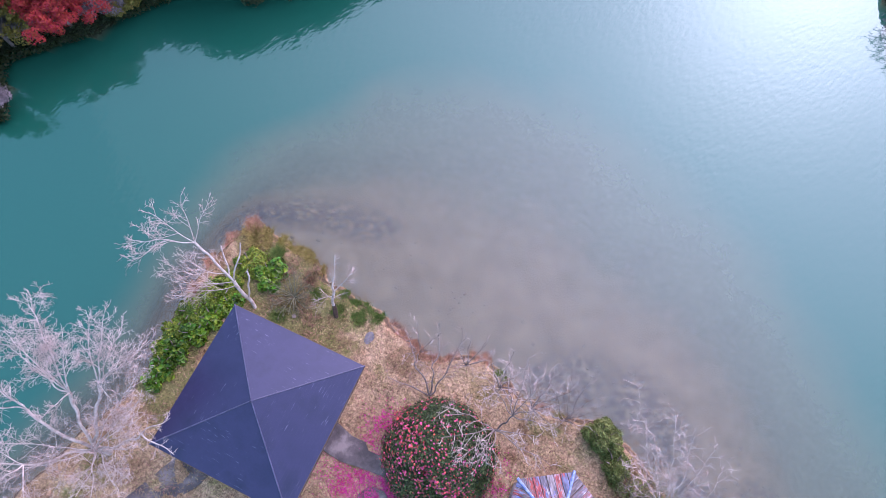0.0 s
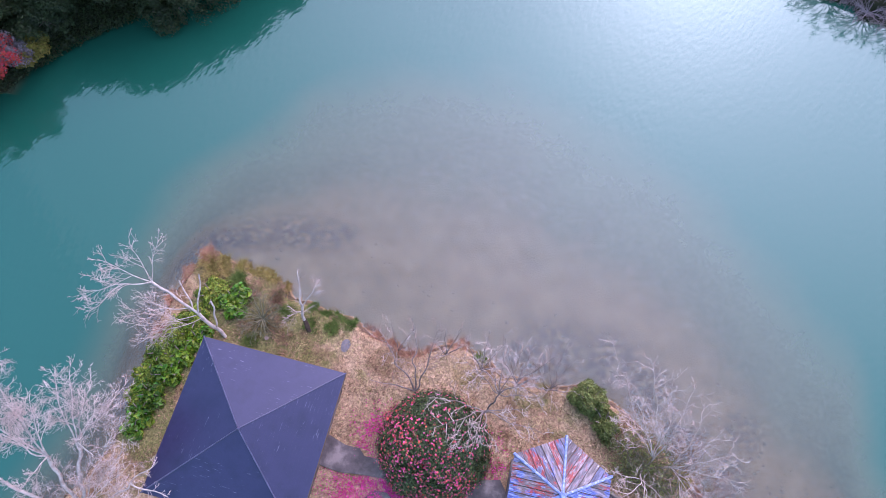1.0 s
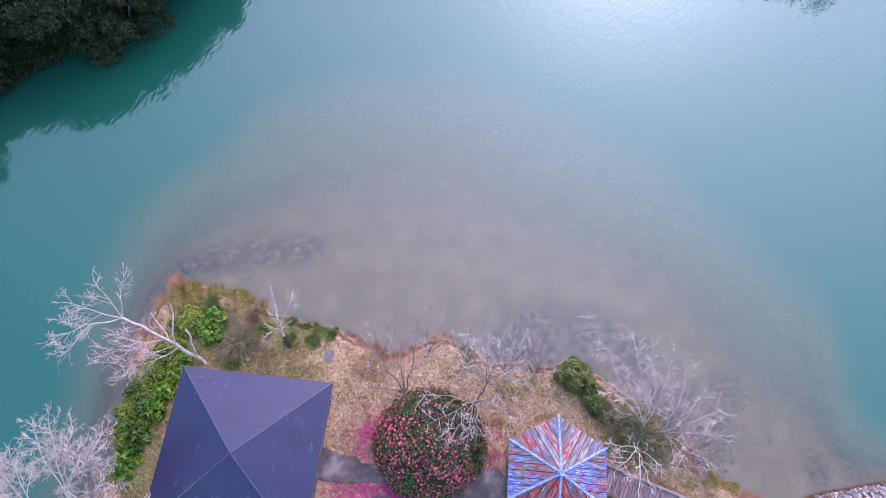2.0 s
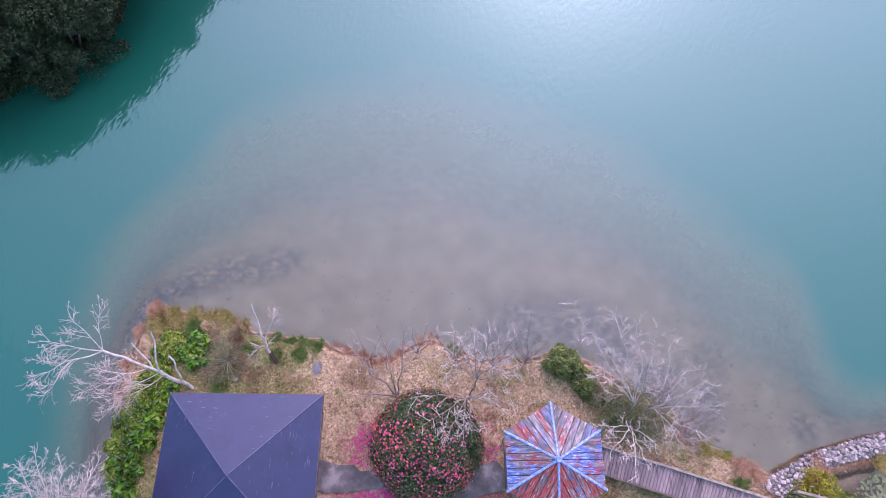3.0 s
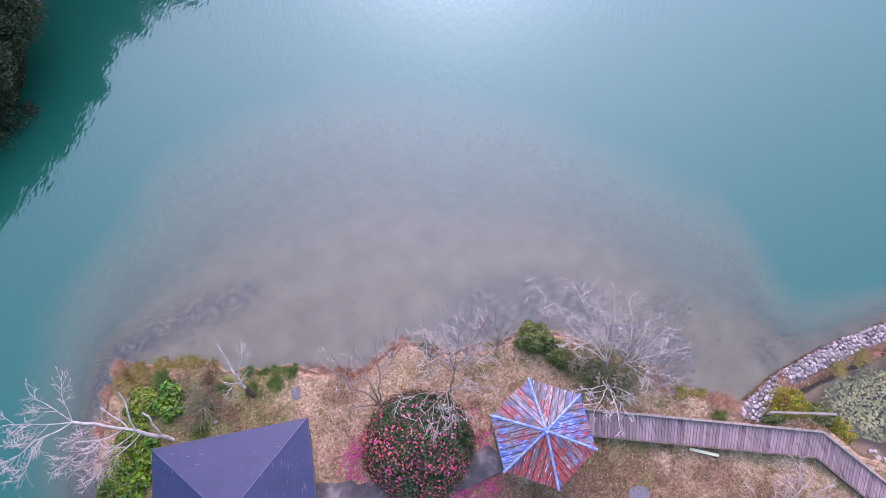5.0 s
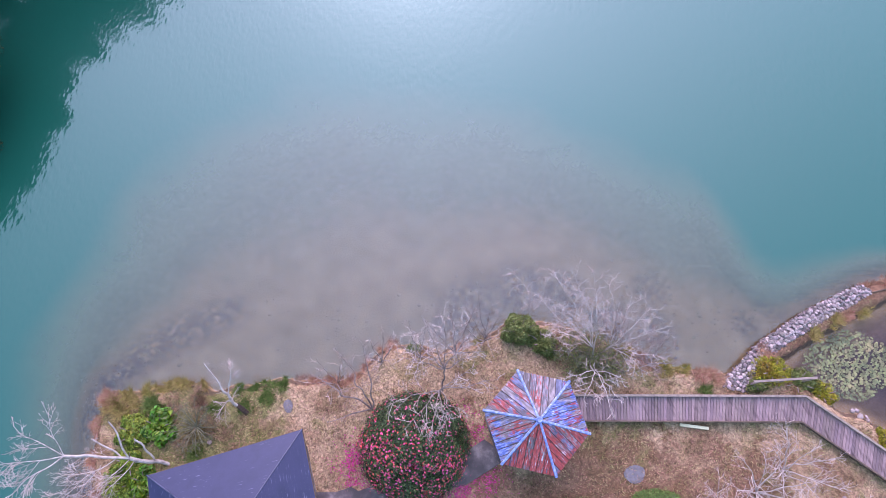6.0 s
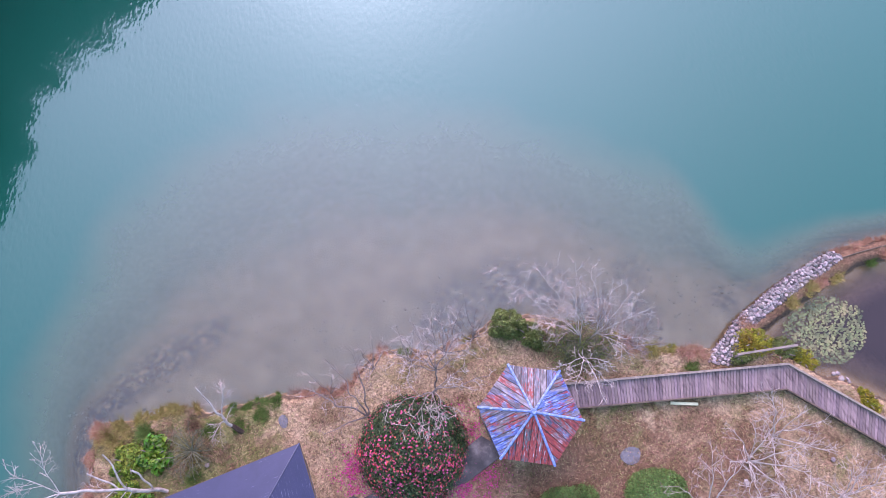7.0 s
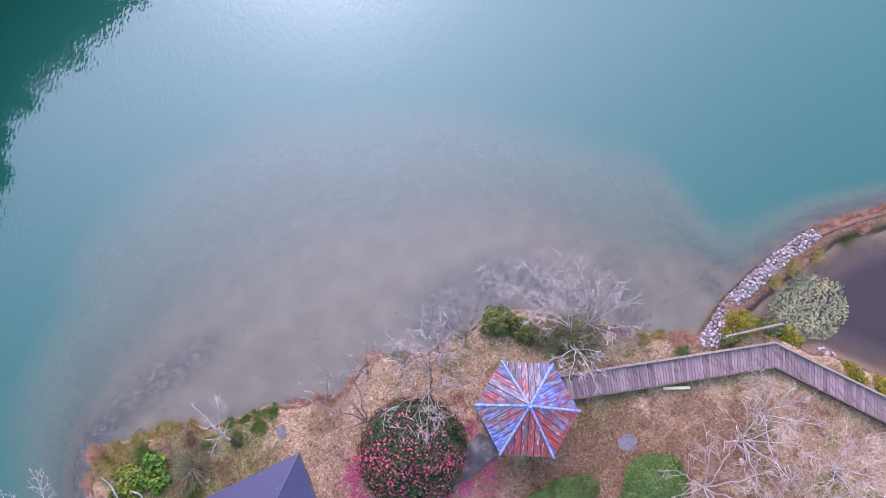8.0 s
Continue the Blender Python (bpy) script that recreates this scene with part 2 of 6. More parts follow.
def rust_paint_mat(name, bias, keep=0.0):
    """Old blue paint flaking off red-rusted and grey sheet, in streaks down the slope (the board's own x)."""
    m, nt, sh = start_mat(name)
    rnd = nt.nodes.new("ShaderNodeObjectInfo").outputs["Random"]
    co = nt.nodes.new("ShaderNodeTexCoord").outputs["Object"]
    off = nt.nodes.new("ShaderNodeCombineXYZ")
    nt.links.new(calc(nt, "MULTIPLY", rnd, 53.0), off.inputs[0])
    add = nt.nodes.new("ShaderNodeVectorMath")
    nt.links.new(co, add.inputs[0])
    nt.links.new(off.outputs[0], add.inputs[1])

    def streaks(scale, sx, sy, detail=5):
        mp = nt.nodes.new("ShaderNodeMapping")
        mp.inputs["Scale"].default_value = (sx, sy, 1)
        n = nt.nodes.new("ShaderNodeTexNoise")
        n.inputs["Scale"].default_value, n.inputs["Detail"].default_value, n.inputs["Roughness"].default_value = scale, detail, 0.65
        nt.links.new(add.outputs[0], mp.inputs["Vector"])
        nt.links.new(mp.outputs["Vector"], n.inputs["Vector"])
        return n.outputs["Fac"]
    blotch = tex(nt, 0.9, 5, 0.65)
    blotch2 = tex(nt, 1.5, 5, 0.65, distort=0.4)
    # each board has weathered to a tone of its own
    tone = ramp(nt, rnd, [(0.0, 0.10, 0.075, 0.085), (0.2, 0.20, 0.155, 0.165), (0.38, 0.065, 0.07, 0.125), (0.52, 0.13, 0.10, 0.115), (0.68, 0.26, 0.19, 0.205), (0.82, 0.075, 0.10, 0.215), (1.0, 0.16, 0.125, 0.14)])
    streaky = ramp(nt, streaks(2.6, 0.7, 3.2), [(0.36, 0.30, 0.29, 0.32), (0.5, 0.85, 0.85, 0.85), (0.64, 1.7, 1.7, 1.75)])
    col = mixc(nt, 0.9, tone, streaky, "MULTIPLY")
    # blue paint still holding in patches
    blue = ramp(nt, streaks(3, 1, 6), [(0.36, 0.025, 0.04, 0.16), (0.5, 0.075, 0.11, 0.34), (0.66, 0.30, 0.34, 0.54)])
    kept = calc(nt, "ADD", calc(nt, "MULTIPLY", streaks(1.6, 0.7, 5), 0.6), calc(nt, "MULTIPLY", blotch, 0.9))
    col = mixc(nt, calc(nt, "MULTIPLY", smooth(nt, kept, 0.80 - keep, 0.88 - keep), 0.92), col, blue)
    # red rust breaking through in flecks and runs
    rust = ramp(nt, streaks(4, 1, 5), [(0.36, 0.05, 0.010, 0.012), (0.5, 0.30, 0.018, 0.018), (0.66, 0.42, 0.07, 0.05)])
    board = calc(nt, "MULTIPLY_ADD", calc(nt, "FRACT", calc(nt, "MULTIPLY", rnd, 5.7)), 0.16, bias - 0.10)
    rusty = calc(nt, "ADD", calc(nt, "MULTIPLY_ADD", streaks(4.5, 0.6, 3.5, 7), 0.75, calc(nt, "MULTIPLY", blotch2, 0.6)), board)
    col = mixc(nt, calc(nt, "MULTIPLY", smooth(nt, rusty, 0.66, 0.74), 0.92), col, rust)
    pale = smooth(nt, calc(nt, "MULTIPLY_ADD", streaks(3.4, 0.6, 5, 5), 0.8, calc(nt, "MULTIPLY", tex(nt, 0.8, 3), 0.4)), 0.69, 0.75)
    col = mixc(nt, calc(nt, "MULTIPLY", pale, 0.75), col, (0.56, 0.53, 0.60))
    nt.links.new(col, sh.inputs["Base Color"])
    sh.inputs["Roughness"].default_value = 0.55
    bumped(nt, sh, streaks(9, 0.6, 3), 0.3, 0.01)
    return m


MAT_GROUND = ground_mat()
MAT_WATER = water_mat("lake_water", (0.22, 0.132, 0.066), (0.084, 0.088, 0.052), (0.003, 0.068, 0.046), 0.70, 0.3, 4.6, 1.66, wave=0.11, tint=(0.72, 0.96, 1.0))
MAT_POND = water_mat("pond_water", (0.10, 0.062, 0.055), (0.055, 0.034, 0.034), (0.040, 0.025, 0.027), 2.2, 0.2, 1.2, 1.33, 0.05, 0.06, (1, 0.92, 1))
def roof_mat(name, scuff):
    m = mat(name, [(0.009, 0.006, 0.025), (0.020, 0.014, 0.046), (0.013, 0.009, 0.034)], scale=0.7, fine=14, rough=0.33, bump=0.08, spec=0.62,
               streak=0.25)
    nt = m.node_tree
    sh = nt.nodes["Principled BSDF"]
    sh.inputs["Specular Tint"].default_value = (0.70, 0.78, 1.0, 1)
    marks = calc(nt, "MULTIPLY", smooth(nt, tex(nt, 1.0, 2, 0.5, stretch=scuff), 0.66, 0.72), smooth(nt, tex(nt, 0.5, 2, 0.5), 0.42, 0.6))
    base = sh.inputs["Base Color"].links[0].from_socket
    nt.links.new(mixc(nt, calc(nt, "MULTIPLY", marks, 0.45), base, (0.20, 0.18, 0.26)), sh.inputs["Base Color"])
    return m


MAT_ROOF = roof_mat("dark_slate_roof_sheet", (2.2, 22, 22))
MAT_ROOF_SIDE = roof_mat("dark_slate_roof_sheet_side", (22, 2.2, 22))
MAT_ROOF_CAP = mat("roof_hip_cap_metal", [(0.04, 0.036, 0.075), (0.09, 0.08, 0.15)], scale=3, rough=0.4, bump=0.1, spec=0.6)
MAT_TIMBER = mat("brown_stained_timber", [(0.075, 0.045, 0.03), (0.16, 0.10, 0.07)], scale=3, fine=40, rough=0.75)
MAT_BEAM = mat("weathered_pale_timber", [(0.20, 0.14, 0.115), (0.36, 0.26, 0.215)], scale=4, fine=50, rough=0.85, vary="object", amount=0.15)
MAT_PLANK = mat("weathered_grey_deck_plank", [(0.10, 0.060, 0.063), (0.235, 0.15, 0.152), (0.16, 0.10, 0.104)], scale=2.2, fine=30, rough=0.85, bump=0.5, dist=0.01,
                vary="object", amount=0.28, stretch=(2.5, 0.5, 1))
MAT_CONCRETE = mat("stained_damp_concrete", [(0.40, 0.06, 0.045, 0.047), (0.52, 0.115, 0.085, 0.086), (0.64, 0.25, 0.19, 0.185)], scale=0.9, fine=22, rough=0.7, bump=0.3, dist=0.01)
MAT_IRON = mat("grey_cast_cover", [(0.10, 0.08, 0.09), (0.20, 0.165, 0.18)], scale=5, rough=0.6)
MAT_BARE_SHEET = rust_paint_mat("bare_weathered_sheet", -0.05, -0.10)
MAT_RUST_PAINT = rust_paint_mat("flaking_blue_paint_on_sheet", -0.03, 0.02)
MAT_BLUE_SHEET = rust_paint_mat("blue_painted_sheet", -0.05, 0.075)
MAT_RED_RUST = rust_paint_mat("red_rusted_sheet", 0.11, -0.06)
MAT_BLUE = mat("chalky_blue_ridge_paint", [(0.10, 0.14, 0.36), (0.20, 0.25, 0.52), (0.48, 0.50, 0.66)], scale=7, fine=30, rough=0.6, bump=0.2, vary="object", amount=0.1)
MAT_STONE = mat("pale_rubble_stone", [(0.10, 0.067, 0.064), (0.40, 0.295, 0.28), (0.23, 0.165, 0.158)], scale=3, fine=20, rough=0.85, bump=0.5, vary="object", amount=0.4)
MAT_STONE_FILL = mat("rubble_stone_fill", [(0.08, 0.055, 0.054), (0.26, 0.19, 0.185)], scale=3, fine=20, rough=0.9, bump=0.5, vary="island", amount=0.4)
MAT_ROCK_WET = mat("drowned_stone", [(0.16, 0.095, 0.06), (0.33, 0.20, 0.125)], scale=3, rough=0.8, vary="island", amount=0.4)
MAT_BARK_PALE = mat("pale_bark", [(0.28, 0.205, 0.185), (0.64, 0.52, 0.475)], scale=5, fine=40, rough=0.9, stretch=(1, 1, 1))
MAT_TWIG_PALE = mat("pale_lichened_twigs", [(0.29, 0.20, 0.18), (0.66, 0.50, 0.455)], scale=2, fine=20, rough=0.9, bump=0, vary="island", amount=0.25)
MAT_BARK_DARK = mat("grey_brown_bark", [(0.155, 0.108, 0.095), (0.33, 0.245, 0.225)], scale=4, fine=40, rough=0.9)
MAT_TWIG_DARK = mat("grey_brown_twigs", [(0.18, 0.115, 0.10), (0.42, 0.285, 0.255)], scale=2, fine=20, rough=0.9, bump=0, vary="island", amount=0.3)
MAT_TWIG_OLIVE = mat("olive_brown_twigs", [(0.10, 0.09, 0.05), (0.23, 0.20, 0.13)], scale=2, fine=20, rough=0.9, bump=0, vary="island", amount=0.3)
MAT_TWIG_PLUM = mat("plum_grey_twigs", [(0.10, 0.075, 0.085), (0.26, 0.20, 0.22)], scale=2, fine=20, rough=0.9, bump=0, vary="island", amount=0.35)
MAT_SPLIT = mat("split_dark_heartwood", [(0.03, 0.018, 0.015), (0.14, 0.075, 0.055)], scale=8, fine=60, rough=0.9, stretch=(3, 3, 0.6))
MAT_FRESH = mat("pale_sawn_timber", [(0.62, 0.48, 0.30), (0.82, 0.68, 0.46)], scale=5, fine=40, rough=0.8)
MAT_WIRE = mat("galvanised_wire", [(0.22, 0.19, 0.19), (0.34, 0.30, 0.30)], scale=4, rough=0.6, metal=0.3, bump=0)

LEAF_EVERGREEN = leaf_mat("dark_evergreen_leaves", [(0.009, 0.016, 0.005), (0.034, 0.048, 0.014), (0.018, 0.028, 0.008)], 0.5, 0.9, 0.5)
LEAF_CAMELLIA = leaf_mat("camellia_leaves", [(0.014, 0.032, 0.010), (0.11, 0.15, 0.05)], 0.38, 2.6, 0.8, 0.5)
LEAF_BROAD = leaf_mat("big_fresh_green_leaves", [(0.03, 0.085, 0.008), (0.10, 0.20, 0.015), (0.21, 0.29, 0.025)], 0.42, 0.8, 0.55)
LEAF_BUSH = leaf_mat("olive_shrub_leaves", [(0.07, 0.09, 0.02), (0.22, 0.235, 0.07), (0.13, 0.15, 0.035)], 0.55, 1.4, 0.45)
LEAF_CONIFER = leaf_mat("dwarf_conifer_needles", [(0.07, 0.13, 0.026), (0.21, 0.30, 0.08)], 0.6, 1.6, 0.4)
LEAF_YELLOWGREEN = leaf_mat("yellowing_shrub_leaves", [(0.14, 0.16, 0.012), (0.36, 0.30, 0.025), (0.30, 0.15, 0.03)], 0.55, 1.1, 0.45)
LEAF_LIME = leaf_mat("lime_green_blades", [(0.06, 0.11, 0.010), (0.18, 0.24, 0.025), (0.28, 0.28, 0.04)], 0.6, 1.3, 0.55)
LEAF_RED = leaf_mat("red_maple_leaves", [(0.22, 0.012, 0.016), (0.48, 0.035, 0.03), (0.36, 0.022, 0.026)], 0.6, 1.4, 0.22)
LEAF_GOLD = leaf_mat("gold_autumn_leaves", [(0.15, 0.12, 0.02), (0.30, 0.22, 0.045)], 0.6, 1.2, 0.4)
LEAF_PLUM = leaf_mat("plum_brown_thin_foliage", [(0.12, 0.085, 0.10), (0.32, 0.25, 0.27)], 0.7, 1.2, 0.4)
BLADE_RUST = leaf_mat("rust_dead_fern", [(0.26, 0.10, 0.055), (0.50, 0.27, 0.18), (0.38, 0.16, 0.10)], 0.8, 1.5, 0.4, 0.1)
BLADE_OCHRE = leaf_mat("ochre_sedge", [(0.14, 0.105, 0.022), (0.38, 0.27, 0.10), (0.22, 0.18, 0.035)], 0.8, 1.5, 0.4, 0.1)
BLADE_GREEN = leaf_mat("green_bank_grass", [(0.06, 0.10, 0.02), (0.16, 0.20, 0.055)], 0.75, 1.5, 0.4, 0.1)
BLADE_STRAW = leaf_mat("straw_lawn_grass", [(0.115, 0.063, 0.034), (0.37, 0.23, 0.138), (0.17, 0.14, 0.043)], 0.9, 0.45, 0.75, 0.1)
PETAL = leaf_mat("camellia_petals", [(0.46, 0.012, 0.06), (0.80, 0.12, 0.20), (0.62, 0.022, 0.075)], 0.6, 2.0, 0.45)
PETAL_FALLEN = leaf_mat("fallen_camellia_petals", [(0.45, 0.03, 0.14), (0.72, 0.06, 0.30)], 0.8, 1.0, 0.35, 0.1)
LILY = leaf_mat("lily_pads", [(0.09, 0.085, 0.04), (0.22, 0.21, 0.09), (0.36, 0.28, 0.13)], 0.4, 0.8, 0.4)

# ---- helpers for building ----
rng = np.random.default_rng(7)


def mesh_of(name, verts, faces, material, smooth_shade=False):
    """A mesh from arrays: verts (n, 3), faces (m, 3 or 4)."""
    me = bpy.data.meshes.new(name)
    verts, faces = np.asarray(verts, np.float32), np.asarray(faces, np.int32)
    k = faces.shape[1]
    me.vertices.add(len(verts))
    me.vertices.foreach_set("co", verts.ravel())
    me.loops.add(faces.size)
    me.loops.foreach_set("vertex_index", faces.ravel())
    me.polygons.add(len(faces))
    me.polygons.foreach_set("loop_start", np.arange(0, faces.size, k, dtype=np.int32))
    me.polygons.foreach_set("use_smooth", np.full(len(faces), smooth_shade))
    me.update(calc_edges=True)
    me.materials.append(material)
    return me


def under(ob, parent):
    ob.parent = parent
    return ob


def part(name, bm, material, parent, label="", smooth_shade=False):
    """Links a bmesh as one mesh object under a thing or a part."""
    me = bpy.data.meshes.new(name)
    for f in bm.faces:
        f.smooth = smooth_shade
    bm.to_mesh(me)
    bm.free()
    me.materials.append(material)
    ob = under(new(name, me), parent)
    return tagged(ob, label) if label else ob


def part_of(name, verts, faces, material, parent, label="", kind="", smooth_shade=False):
    ob = under(new(name, mesh_of(name, verts, faces, material, smooth_shade)), parent)
    return tagged(ob, label, kind=kind)


def thing(name, label, category, m=None, group="", kind=""):
    ob = tagged(new(name), label, category, group, kind)
    if m is not None:
        ob.matrix_world = m
    return ob


def box(sx, sy, sz, bevel=0.0, at=(0, 0, 0), turn=0.0, bm=None):
    """A box centred on at in x and y, standing on at's z."""
    own = bmesh.new()
    bmesh.ops.create_cube(own, size=1)
    bmesh.ops.scale(own, vec=(sx, sy, sz), verts=own.verts)
    if bevel:
        bmesh.ops.bevel(own, geom=list(own.edges), offset=bevel, segments=1, affect="EDGES")
    own.transform(Matrix.Translation((at[0], at[1], at[2] + sz / 2)) @ Matrix.Rotation(turn, 4, "Z"))
    if bm is None:
        return own
    me = bpy.data.meshes.new("tmp")
    own.to_mesh(me)
    own.free()
    bm.from_mesh(me)
    bpy.data.meshes.remove(me)
    return bm


def prism(points, z0, z1, bevel=0.0):
    """An upright slab over a polygon."""
    bm = bmesh.new()
    f = bm.faces.new([bm.verts.new((x, y, z0)) for x, y in points])
    up = bmesh.ops.extrude_face_region(bm, geom=[f])
    bmesh.ops.translate(bm, vec=(0, 0, z1 - z0), verts=[v for v in up["geom"] if isinstance(v, bmesh.types.BMVert)])
    bmesh.ops.recalc_face_normals(bm, faces=bm.faces)
    if bevel:
        bmesh.ops.bevel(bm, geom=[e for e in bm.edges if all(v.co.z > (z0 + z1) / 2 for v in e.verts)], offset=bevel, segments=2, affect="EDGES")
    return bm


class Tubes:
    """Gathers tapered round limbs into one mesh."""
    def __init__(self):
        self.v, self.f, self.n = [], [], 0

    def add(self, pts, radii, sides=5):
        pts = np.asarray(pts, float)
        d = np.gradient(pts, axis=0)
        d /= np.linalg.norm(d, axis=1)[:, None] + 1e-9
        ref = np.where(np.abs(d[:, 2:3]) > 0.9, [[1.0, 0, 0]], [[0, 0, 1.0]])
        u = np.cross(d, ref)
        u /= np.linalg.norm(u, axis=1)[:, None] + 1e-9
        w = np.cross(d, u)
        a = np.arange(sides) * 2 * np.pi / sides
        r = np.asarray(radii, float)[:, None, None]
        ring = pts[:, None] + r * (np.cos(a)[None, :, None] * u[:, None] + np.sin(a)[None, :, None] * w[:, None])
        m = len(pts)
        i = np.arange(m - 1)[:, None] * sides + np.arange(sides)[None]
        j = np.arange(m - 1)[:, None] * sides + (np.arange(sides)[None] + 1) % sides
        self.f.append(np.stack([i, j, j + sides, i + sides], -1).reshape(-1, 4) + self.n)
        self.v.append(ring.reshape(-1, 3))
        self.n += m * sides

    def out(self):
        return np.concatenate(self.v), np.concatenate(self.f)


def leaves(points, normals, size, aspect=0.55, jitter=0.6, spread=0.35, r=rng):
    """A folded four-cornered leaf at each point, facing roughly along its normal."""
    n = len(points)
    nrm = normals + r.normal(0, jitter, (n, 3))
    nrm /= np.linalg.norm(nrm, axis=1)[:, None] + 1e-9
    t = np.cross(nrm, r.normal(0, 1, (n, 3)))
    t /= np.linalg.norm(t, axis=1)[:, None] + 1e-9
    b = np.cross(nrm, t)
    s = size * r.uniform(1 - spread, 1 + spread, (n, 1))
    v = np.stack([points - t * s * 0.5, points + b * s * aspect * 0.5 + nrm * s * 0.12 - t * s * 0.05,
                  points + t * s * 0.5 - nrm * s * 0.08, points - b * s * aspect * 0.5 + nrm * s * 0.12 - t * s * 0.05], 1)
    return v.reshape(-1, 3), np.arange(4 * n).reshape(-1, 4)


def blades(centres, height, width, lean=0.5, r=rng):
    """Grass: one bent three-cornered blade at each centre."""
    n = len(centres)
    a = r.uniform(0, 2 * np.pi, n)
    h = height * r.uniform(0.5, 1.2, n)
    out = np.stack([np.cos(a), np.sin(a), np.zeros(n)], 1)
    side = np.stack([-np.sin(a), np.cos(a), np.zeros(n)], 1) * (width / 2)
    tip = centres + out * (h * lean * r.uniform(0.4, 1.6, n))[:, None] + np.array([0, 0, 1.0]) * h[:, None]
    v = np.stack([centres - side, centres + side, tip], 1)
    return v.reshape(-1, 3), np.arange(3 * n).reshape(-1, 3)


# ---- the lie of the land ----
WATER_Z, POND_Z = -0.5, -0.46
SHORE = [(-26, -60), (-23.5, -24), (-21.6, -9.8), (-20.7, -6.4), (-19.9, -4.1), (-19.9, -2.3), (-20.3, -0.9), (-20.5, 2.3), (-20.2, 4.8),
         (-19.6, 6.4), (-17.6, 5.9), (-15.6, 5.8), (-14.4, 5.2), (-12.7, 5.1), (-11.0, 5.0), (-9.6, 4.6), (-8.4, 4.2), (-7.3, 4.5),
         (-6.5, 5.1), (-5.6, 5.5), (-4.5, 5.2), (-3.4, 4.7), (-2.0, 4.6), (-0.6, 4.9), (0.9, 5.3), (2.8, 4.6), (4.6, 3.4), (6.4, 2.0),
         (7.7, 1.2), (9.2, 0.55), (9.8, 0.2), (10.75, 0.12), (12.15, 0.9), (13.25, 1.32), (14.5, 1.75), (15.75, 2.1), (17.4, 2.45), (19.0, 2.75),
         (20.3, 2.9), (23.6, 2.45), (27, 1.8), (34, 0), (48, -8), (70, -30), (70, -60)]
POND = [(13.3, 0.0), (15.0, 0.45), (16.1, 0.75), (18.2, 1.2), (20.3, 1.6), (22.6, 1.3), (28, 0.4), (31, -6), (25, -11), (17.9, -5.2),
        (17.1, -4.5), (16.0, -3.2), (15.1, -2.8), (14.5, -1.9), (13.5, -0.9)]
SHELF = [(-21.6, 4), (-22.3, 8), (-20.3, 14.2), (-14.7, 20.5), (-6.2, 23.0), (4.6, 17.2), (10.6, 12.2), (14.5, 8.4), (16.6, 4.6), (16, -3), (-20, -3)]
# the far shore, seen from the middle of the lake's near end: degrees anticlockwise from +y, distance
FAR = [(-180, 300), (-110, 90), (-85, 56), (-60, 46), (-40, 43), (-33, 40), (-28, 37.8), (-22, 37.8), (-18, 39.0), (-13, 44), (-5, 52), (8, 53), (20, 48), (30, 42), (35, 38.5), (38, 35), (40, 33.2), (44, 32.3),
       (50, 32.5), (56, 33), (62, 33.2), (68, 33.4), (72, 34.2), (75, 34.9), (77, 33.4), (79, 31.5), (84, 33), (95, 42), (110, 48), (140, 90), (180, 300)]
HUB = (-5.0, -1.0)


def poly_dist(p, poly):
    """Distance to a polygon's edge, positive inside."""
    poly = np.asarray(poly, float)
    a, b = poly, np.roll(poly, -1, 0)
    best = np.full(len(p), 1e9)
    inside = np.zeros(len(p), bool)
    for (ax, ay), (bx, by) in zip(a, b):
        ex, ey = bx - ax, by - ay
        wx, wy = p[:, 0] - ax, p[:, 1] - ay
        t = np.clip((wx * ex + wy * ey) / (ex * ex + ey * ey), 0, 1)
        best = np.minimum(best, np.hypot(wx - t * ex, wy - t * ey))
        cross = (ay > p[:, 1]) != (by > p[:, 1])
        xi = ax + (p[:, 1] - ay) / (ey if abs(ey) > 1e-9 else 1e-9) * ex
        inside ^= cross & (p[:, 0] < xi)
    return np.where(inside, best, -best)


def sstep(x, lo, hi):
    t = np.clip((x - lo) / (hi - lo), 0, 1)
    return t * t * (3 - 2 * t)


def wiggle(p, s, seed=0.0):
    x, y = p[:, 0] * s + seed, p[:, 1] * s - seed
    return (np.sin(x * 1.7 + 1.3 * np.sin(y * 1.1)) + np.sin(y * 2.3 + 1.1 * np.sin(x * 1.9)) + 0.5 * np.sin(3.9 * x + 4.3 * y)) / 2.5


def far_land(p):
    """Metres inland of the far shore (negative: lake)."""
    dx, dy = p[:, 0] - HUB[0], p[:, 1] - HUB[1]
    az = np.degrees(np.arctan2(-dx, dy))
    d0 = np.interp(az, [a for a, _ in FAR], [d for _, d in FAR])
    return np.hypot(dx, dy) - d0 + 0.6 * wiggle(p, 0.5)


def raw_drop(p):
    off = np.maximum(-poly_dist(p, SHORE), 0)
    sh = poly_dist(p, SHELF) + 0.8 * wiggle(p, 0.35)
    return np.stack([sstep(-sh, -9.0, 8.0) ** 1.6 * 5.2 * sstep(off, 0, 3.5), np.clip(off * 0.6, 0, 5.5) * sstep(-sh, -1.2, 3.0) * sstep(-p[:, 0], 14.0, 20.5)])


# the drop beyond the shelf, evened out as silt lies
DX, DY = np.arange(-70, 70.1, 0.5), np.arange(-40, 80.1, 0.5)
X, Y = np.meshgrid(DX, DY)
drop = raw_drop(np.stack([X.ravel(), Y.ravel()], 1)).reshape(2, len(DY), len(DX))
for _ in range(3):
    for ax in (1, 2):
        drop = sum(np.roll(drop, k, ax) for k in range(-2, 3)) / 5


